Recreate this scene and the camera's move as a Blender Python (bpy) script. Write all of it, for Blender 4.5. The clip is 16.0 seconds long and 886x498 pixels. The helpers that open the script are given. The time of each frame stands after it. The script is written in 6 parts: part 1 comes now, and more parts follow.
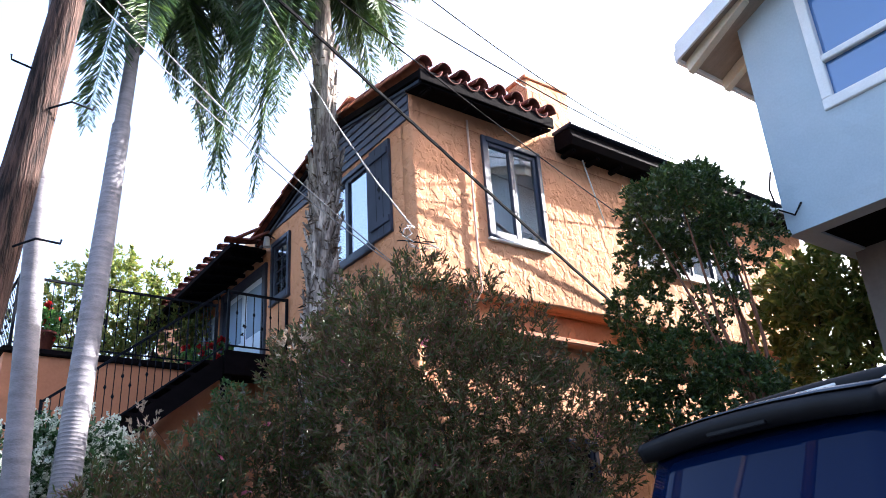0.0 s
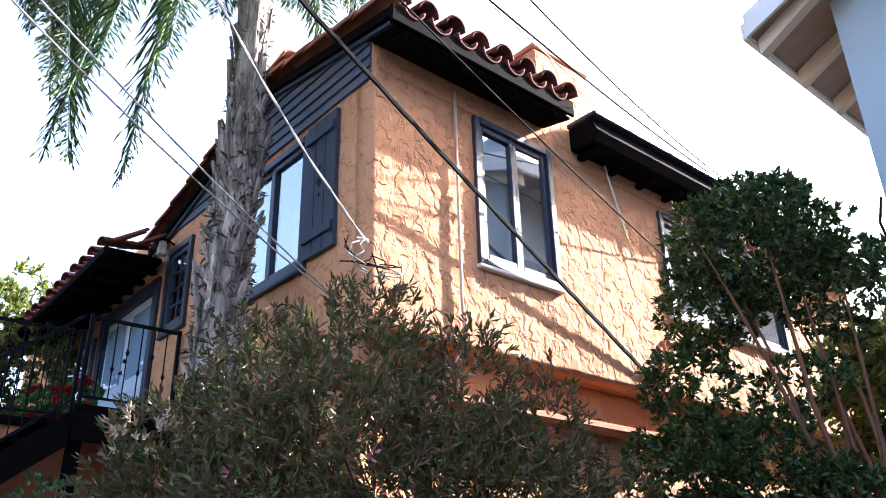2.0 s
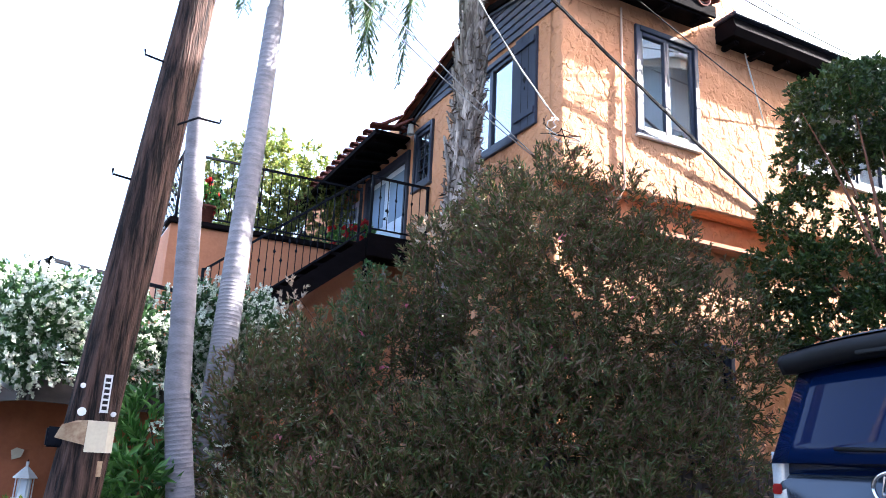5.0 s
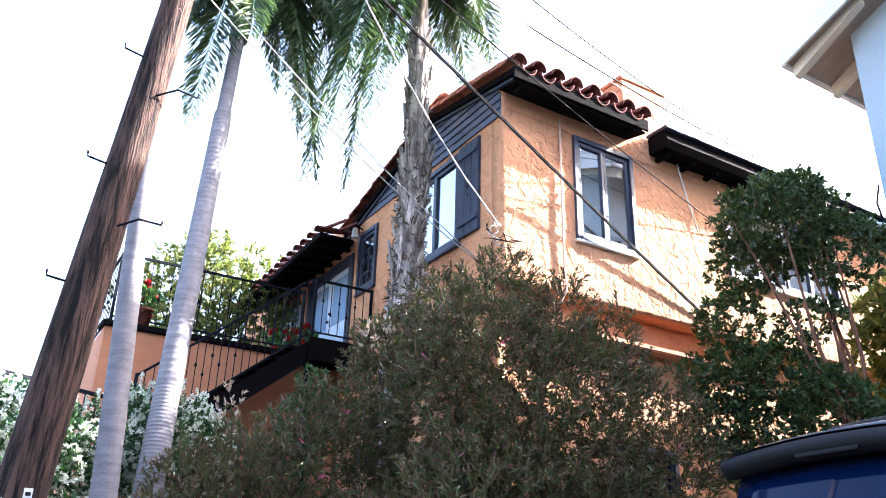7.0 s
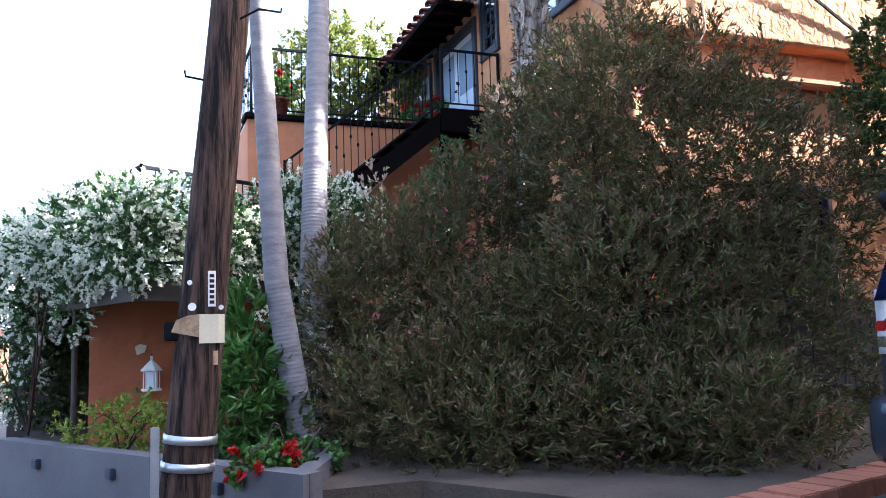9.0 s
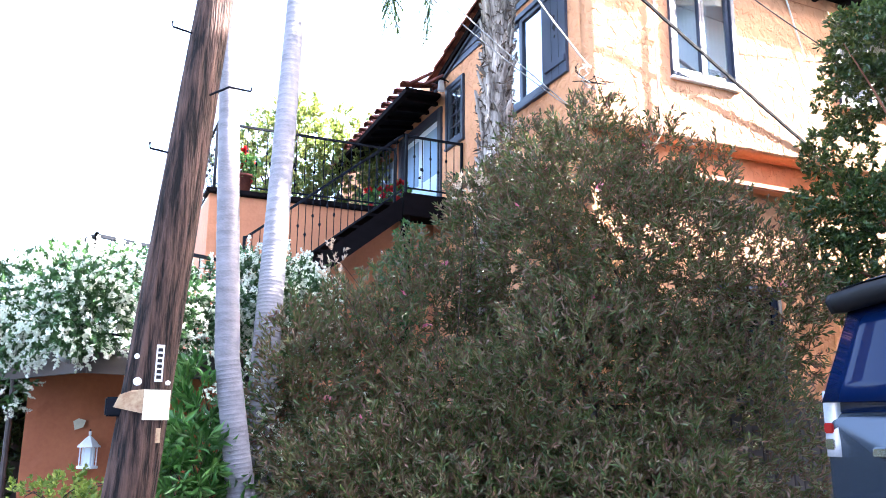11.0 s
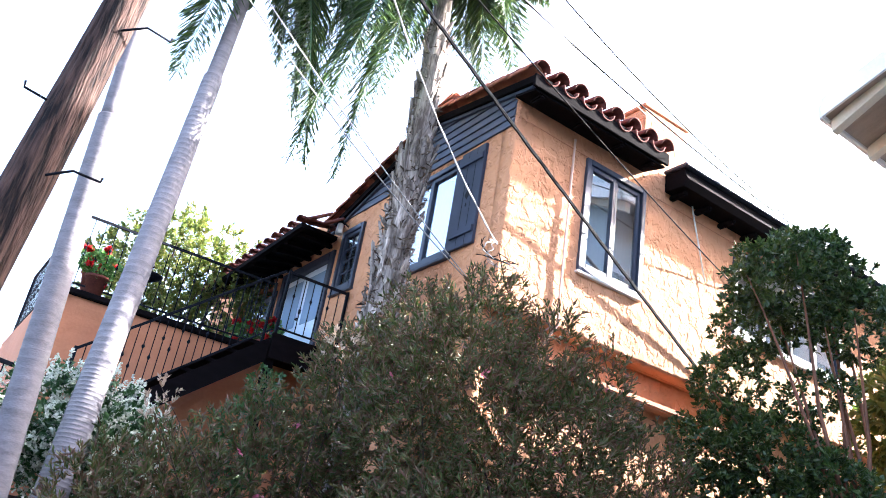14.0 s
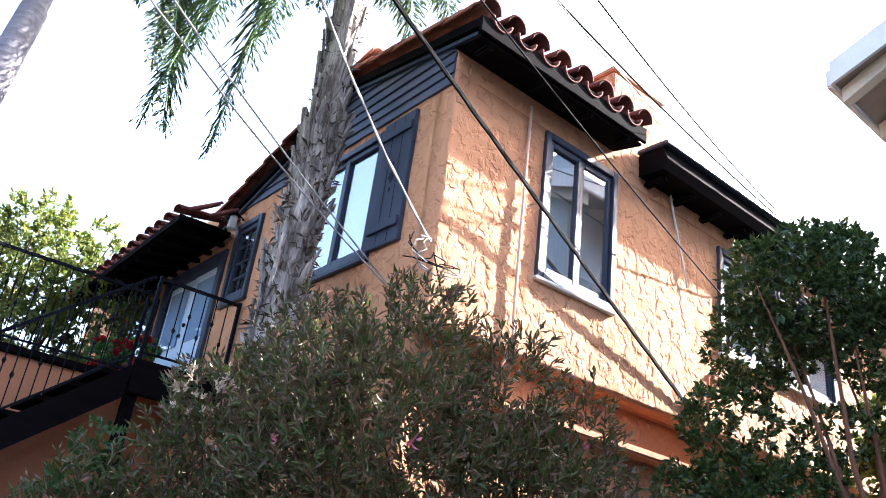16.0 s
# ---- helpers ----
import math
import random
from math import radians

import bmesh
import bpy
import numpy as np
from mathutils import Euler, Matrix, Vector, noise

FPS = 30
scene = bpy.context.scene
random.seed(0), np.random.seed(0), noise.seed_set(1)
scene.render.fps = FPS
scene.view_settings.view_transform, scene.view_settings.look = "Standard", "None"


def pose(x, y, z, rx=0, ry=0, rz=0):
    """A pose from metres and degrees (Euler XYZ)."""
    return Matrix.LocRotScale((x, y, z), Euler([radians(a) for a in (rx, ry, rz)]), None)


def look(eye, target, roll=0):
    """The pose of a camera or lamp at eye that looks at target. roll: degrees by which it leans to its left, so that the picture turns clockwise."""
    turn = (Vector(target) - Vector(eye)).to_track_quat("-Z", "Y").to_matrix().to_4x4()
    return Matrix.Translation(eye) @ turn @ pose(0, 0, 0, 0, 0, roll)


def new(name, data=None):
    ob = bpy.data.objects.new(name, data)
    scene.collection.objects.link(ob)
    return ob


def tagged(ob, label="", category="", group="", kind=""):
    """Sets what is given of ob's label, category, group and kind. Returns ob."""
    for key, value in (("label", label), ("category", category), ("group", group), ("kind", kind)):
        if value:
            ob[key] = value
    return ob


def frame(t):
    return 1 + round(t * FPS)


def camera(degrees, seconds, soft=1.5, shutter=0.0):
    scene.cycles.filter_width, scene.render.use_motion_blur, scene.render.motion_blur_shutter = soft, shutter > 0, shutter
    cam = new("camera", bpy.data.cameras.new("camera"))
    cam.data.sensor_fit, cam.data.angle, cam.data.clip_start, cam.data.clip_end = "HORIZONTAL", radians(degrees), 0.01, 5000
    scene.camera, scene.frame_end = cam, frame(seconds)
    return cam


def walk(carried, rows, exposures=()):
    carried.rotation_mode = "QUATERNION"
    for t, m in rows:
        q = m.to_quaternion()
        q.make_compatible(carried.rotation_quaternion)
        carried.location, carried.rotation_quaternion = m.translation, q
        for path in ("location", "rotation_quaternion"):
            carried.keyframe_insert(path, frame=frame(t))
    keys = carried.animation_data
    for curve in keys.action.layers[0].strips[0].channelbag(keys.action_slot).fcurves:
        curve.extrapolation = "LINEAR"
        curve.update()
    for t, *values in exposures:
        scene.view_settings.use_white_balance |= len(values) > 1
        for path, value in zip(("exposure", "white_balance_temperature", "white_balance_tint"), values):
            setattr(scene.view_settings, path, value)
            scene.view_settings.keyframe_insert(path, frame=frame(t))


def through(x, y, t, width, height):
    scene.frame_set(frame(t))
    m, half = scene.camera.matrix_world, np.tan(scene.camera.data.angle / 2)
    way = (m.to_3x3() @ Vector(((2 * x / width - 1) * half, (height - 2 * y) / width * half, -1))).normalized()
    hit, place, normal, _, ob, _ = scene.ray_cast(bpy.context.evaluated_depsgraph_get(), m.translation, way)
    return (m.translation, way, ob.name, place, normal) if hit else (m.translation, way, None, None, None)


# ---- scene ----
cam = camera(58.1, 16.0, soft=0.95)
PATH = [
    (0, 0.000, 0.000, 1.500, -37.64, 23.13, -3.77),
    (0.5, 0.096, 0.149, 1.578, -39.82, 22.47, -3.98),
    (1, 0.903, 1.345, 2.236, -40.64, 21.24, -3.23),
    (1.5, 1.808, 2.612, 2.916, -41.22, 20.27, -2.63),
    (2, 1.842, 2.601, 2.959, -41.48, 24.35, -1.52),
    (2.5, 1.843, 2.610, 2.961, -41.31, 24.11, -1.78),
    (3, 1.228, 1.879, 2.523, -38.01, 22.80, 0.89),
    (3.5, 0.205, 0.351, 1.670, -32.41, 16.78, 0.27),
    (3.7, 0.000, 0.000, 1.500, -30.02, 14.01, -0.31),
    (5.8, 0.000, 0.000, 1.500, -26.43, 18.00, 3.54),
    (6, 0.000, 0.000, 1.500, -27.77, 20.28, 2.92),
    (6.5, 0.000, 0.000, 1.500, -30.18, 23.48, 2.02),
    (7, 0.000, 0.000, 1.500, -30.97, 23.05, 1.69),
    (7.5, 0.000, 0.000, 1.500, -25.81, 13.57, 0.18),
    (8, 0.000, 0.000, 1.500, -22.18, 7.99, -0.77),
    (8.2, 0.000, 0.000, 1.500, -21.15, 6.33, -1.80),
    (10.5, 0.000, 0.000, 1.500, -21.72, 6.39, -0.94),
    (11, 0.000, 0.000, 1.500, -24.29, 12.29, 0.40),
    (11.5, 0.000, 0.000, 1.500, -31.14, 18.93, 0.13),
    (12, 0.000, 0.000, 1.500, -34.61, 23.26, 0.97),
    (12.5, 0.000, 0.000, 1.500, -34.06, 24.22, 1.87),
    (13, 0.000, 0.000, 1.500, -32.77, 24.16, 6.11),
    (13.5, 0.000, 0.000, 1.500, -31.82, 23.82, 9.53),
    (14, 0.426, 0.709, 1.853, -31.79, 23.95, 9.73),
    (14.5, 1.336, 2.233, 2.678, -32.38, 23.30, 9.25),
    (15, 1.560, 2.546, 2.841, -34.31, 23.52, 8.40),
    (15.5, 1.646, 2.517, 2.845, -36.02, 24.21, 7.94),
    (16, 1.684, 2.487, 2.862, -37.19, 24.51, 7.48),
]
walk(cam, [(t, pose(x, y, z, 90 + pitch, 0, yaw) @ pose(0, 0, 0, 0, 0, roll)) for t, x, y, z, yaw, pitch, roll in PATH],
     exposures=[(0, 2.67, 6050, 13), (3.3, 2.74, 6050, 13), (3.7, 2.87, 6050, 13), (5.9, 3.37, 6050, 13), (7, 3.42, 6050, 13), (8, 3.04, 6050, 13), (10.3, 3.59, 6050, 13), (11, 4.27, 6050, 13), (12, 4.20, 6050, 13), (13.5, 3.69, 6050, 13), (14.5, 3.27, 6050, 13), (16, 2.97, 6050, 13)])

# ---- light ----
SUN = Vector((3.9, -1.0, 2.6)).normalized()
world = bpy.data.worlds.new("sky")
scene.world = world
world.use_nodes = True
wn = world.node_tree.nodes
sky = wn.new("ShaderNodeTexSky")
sky.sky_type, sky.sun_disc = "NISHITA", False
sky.sun_elevation = math.asin(SUN.z)
sky.sun_rotation = math.atan2(SUN.x, SUN.y)
sky.dust_density, sky.ozone_density = 6.0, 1.0
wn["Background"].inputs["Strength"].default_value = 0.15
world.node_tree.links.new(sky.outputs[0], wn["Background"].inputs["Color"])
sun = new("sun", bpy.data.lights.new("sun", "SUN"))
sun.data.energy, sun.data.angle, sun.data.color = 5.0, radians(0.6), (1.0, 0.95, 0.88)
sun.matrix_world = look((20 * SUN.x, 20 * SUN.y, 20 * SUN.z), (0, 0, 0))


# ---- materials ----
def mat(name, base, other=None, rough=0.7, metal=0.0, scale=6.0, fine=60.0, bump=0.3, dist=0.01, stretch=(1, 1, 1), spread=0.0, mix=0.5, spec=0.4, island=False, sharp=1.0):
    """A surface whose colour wanders between two tones at two scales, with a fine relief."""
    m = bpy.data.materials.new(name)
    m.use_nodes = True
    nt = m.node_tree
    n, l = nt.nodes, nt.links
    b = n["Principled BSDF"]
    b.inputs["Roughness"].default_value, b.inputs["Metallic"].default_value = rough, metal
    b.inputs["Specular IOR Level"].default_value = spec
    other = other or tuple(c * 0.6 for c in base)
    tc, mp = n.new("ShaderNodeTexCoord"), n.new("ShaderNodeMapping")
    mp.inputs["Scale"].default_value = stretch
    l.new(tc.outputs["Object"], mp.inputs["Vector"])
    big, small = n.new("ShaderNodeTexNoise"), n.new("ShaderNodeTexNoise")
    for t, s in ((big, scale), (small, fine)):
        t.inputs["Scale"].default_value, t.inputs["Detail"].default_value = s, 5.0
        l.new(mp.outputs[0], t.inputs["Vector"])
    add = n.new("ShaderNodeMath")
    add.operation = "MULTIPLY_ADD"
    l.new(small.outputs["Fac"], add.inputs[0])
    add.inputs[1].default_value = 0.5
    l.new(big.outputs["Fac"], add.inputs[2])
    ramp = n.new("ShaderNodeMapRange")
    ramp.inputs[1].default_value, ramp.inputs[2].default_value = 0.75 - 0.5 * mix * sharp, 0.75 + 0.5 * (1 - mix) * sharp
    l.new(add.outputs[0], ramp.inputs[0])
    cm = n.new("ShaderNodeMix")
    cm.data_type = "RGBA"
    cm.inputs[6].default_value, cm.inputs[7].default_value = (*other, 1), (*base, 1)
    l.new(ramp.outputs[0], cm.inputs[0])
    out = cm.outputs[2]
    if spread:
        src = n.new("ShaderNodeNewGeometry").outputs["Random Per Island"] if island else n.new("ShaderNodeObjectInfo").outputs["Random"]
        mr = n.new("ShaderNodeMapRange")
        mr.inputs[3].default_value, mr.inputs[4].default_value = 1 - spread, 1 + spread
        l.new(src, mr.inputs[0])
        hs = n.new("ShaderNodeHueSaturation")
        l.new(mr.outputs[0], hs.inputs["Value"])
        l.new(out, hs.inputs["Color"])
        out = hs.outputs[0]
    l.new(out, b.inputs["Base Color"])
    if bump:
        bp = n.new("ShaderNodeBump")
        bp.inputs["Strength"].default_value, bp.inputs["Distance"].default_value = bump, dist
        l.new(add.outputs[0], bp.inputs["Height"])
        l.new(bp.outputs[0], b.inputs["Normal"])
    return m


def leafy(name, tones, rough=0.45, through=0.3):
    """Leaves that differ one by one between the tones, and let some light through."""
    m = bpy.data.materials.new(name)
    m.use_nodes = True
    n, l = m.node_tree.nodes, m.node_tree.links
    b = n["Principled BSDF"]
    b.inputs["Roughness"].default_value = rough
    g, cr = n.new("ShaderNodeNewGeometry"), n.new("ShaderNodeValToRGB")
    els = cr.color_ramp.elements
    while len(els) < len(tones):
        els.new(0.5)
    for k, tone in enumerate(tones):
        els[k].position, els[k].color = k / (len(tones) - 1), (*tone, 1)
    l.new(g.outputs["Random Per Island"], cr.inputs[0])
    l.new(cr.outputs[0], b.inputs["Base Color"])
    tr, mx = n.new("ShaderNodeBsdfTranslucent"), n.new("ShaderNodeMixShader")
    l.new(cr.outputs[0], tr.inputs["Color"])
    mx.inputs[0].default_value = through
    l.new(b.outputs[0], mx.inputs[1])
    l.new(tr.outputs[0], mx.inputs[2])
    l.new(mx.outputs[0], n["Material Output"].inputs["Surface"])
    return m


def glass(name, tint=(0.75, 0.82, 0.9), rough=0.02, coat=1.0, spec=1.0):
    """Opaque window glass: a glossy coat over a tone holding the room or a reflected sky."""
    m = bpy.data.materials.new(name)
    m.use_nodes = True
    b = m.node_tree.nodes["Principled BSDF"]
    b.inputs["Base Color"].default_value = (*tint, 1)
    b.inputs["Roughness"].default_value = rough
    b.inputs["Specular IOR Level"].default_value = spec
    b.inputs["Coat Weight"].default_value = coat
    b.inputs["Coat Roughness"].default_value = 0.01
    return m


def trowelled(name, base, other, size=8.5, depth=0.015):
    """Skip-trowelled plaster: flat dabs with ragged raised edges over a rougher ground."""
    m = bpy.data.materials.new(name)
    m.use_nodes = True
    n, l = m.node_tree.nodes, m.node_tree.links
    b = n["Principled BSDF"]
    b.inputs["Roughness"].default_value, b.inputs["Specular IOR Level"].default_value = 0.92, 0.25
    tc = n.new("ShaderNodeTexCoord")
    mp = n.new("ShaderNodeMapping")
    mp.inputs["Rotation"].default_value = (0.5, 0.6, 0.4)
    mp.inputs["Scale"].default_value = (1.0, 1.0, 0.85)
    l.new(tc.outputs["Object"], mp.inputs["Vector"])
    chips, dabs, grit, stain = (n.new("ShaderNodeTexNoise") for _ in range(4))
    for t, s, d in ((dabs, size, 4.0), (chips, size * 2.7, 3.0), (grit, 70, 4.0), (stain, 0.9, 6.0)):
        t.inputs["Scale"].default_value, t.inputs["Detail"].default_value = s, d
        l.new(mp.outputs[0], t.inputs["Vector"])
    dabs.inputs["Distortion"].default_value = 0.35
    step = n.new("ShaderNodeMapRange")
    step.interpolation_type = "SMOOTHSTEP"
    step.inputs[1].default_value, step.inputs[2].default_value = 0.42, 0.56
    l.new(dabs.outputs["Fac"], step.inputs[0])
    h = n.new("ShaderNodeMath")
    h.operation = "MULTIPLY_ADD"
    h.inputs[1].default_value = 0.18
    l.new(grit.outputs["Fac"], h.inputs[0])
    l.new(step.outputs[0], h.inputs[2])
    h2 = n.new("ShaderNodeMath")
    h2.operation = "MULTIPLY_ADD"
    h2.inputs[1].default_value = 0.4
    l.new(chips.outputs["Fac"], h2.inputs[0])
    l.new(h.outputs[0], h2.inputs[2])
    bp = n.new("ShaderNodeBump")
    bp.inputs["Strength"].default_value, bp.inputs["Distance"].default_value = 1.0, depth
    l.new(h2.outputs[0], bp.inputs["Height"])
    l.new(bp.outputs[0], b.inputs["Normal"])
    cm = n.new("ShaderNodeMix")
    cm.data_type = "RGBA"
    cm.inputs[6].default_value, cm.inputs[7].default_value = (*other, 1), (*base, 1)
    mr = n.new("ShaderNodeMapRange")
    mr.inputs[1].default_value, mr.inputs[2].default_value = 0.3, 0.7
    l.new(stain.outputs["Fac"], mr.inputs[0])
    l.new(mr.outputs[0], cm.inputs[0])
    l.new(cm.outputs[2], b.inputs["Base Color"])
    return m


def clear_glass(name, gloss=0.34):
    """A thin pane: mostly clear, with a mirror coat that grows towards grazing angles."""
    m = bpy.data.materials.new(name)
    m.use_nodes = True
    n, l = m.node_tree.nodes, m.node_tree.links
    n.remove(n["Principled BSDF"])
    tr, gl, mx, fr = n.new("ShaderNodeBsdfTransparent"), n.new("ShaderNodeBsdfGlossy"), n.new("ShaderNodeMixShader"), n.new("ShaderNodeLayerWeight")
    cube, soft = n.new("ShaderNodeMath"), n.new("ShaderNodeMath")
    cube.operation, soft.operation = "POWER", "MULTIPLY_ADD"
    cube.inputs[1].default_value = 3.0
    soft.inputs[1].default_value, soft.inputs[2].default_value = 0.6, gloss
    tr.inputs[0].default_value = (0.90, 0.94, 0.96, 1)
    gl.inputs["Roughness"].default_value = 0.01
    fr.inputs[0].default_value = 0.5
    l.new(fr.outputs["Facing"], cube.inputs[0])
    l.new(cube.outputs[0], soft.inputs[0])
    l.new(soft.outputs[0], mx.inputs[0])
    l.new(tr.outputs[0], mx.inputs[1])
    l.new(gl.outputs[0], mx.inputs[2])
    l.new(mx.outputs[0], n["Material Output"].inputs["Surface"])
    return m


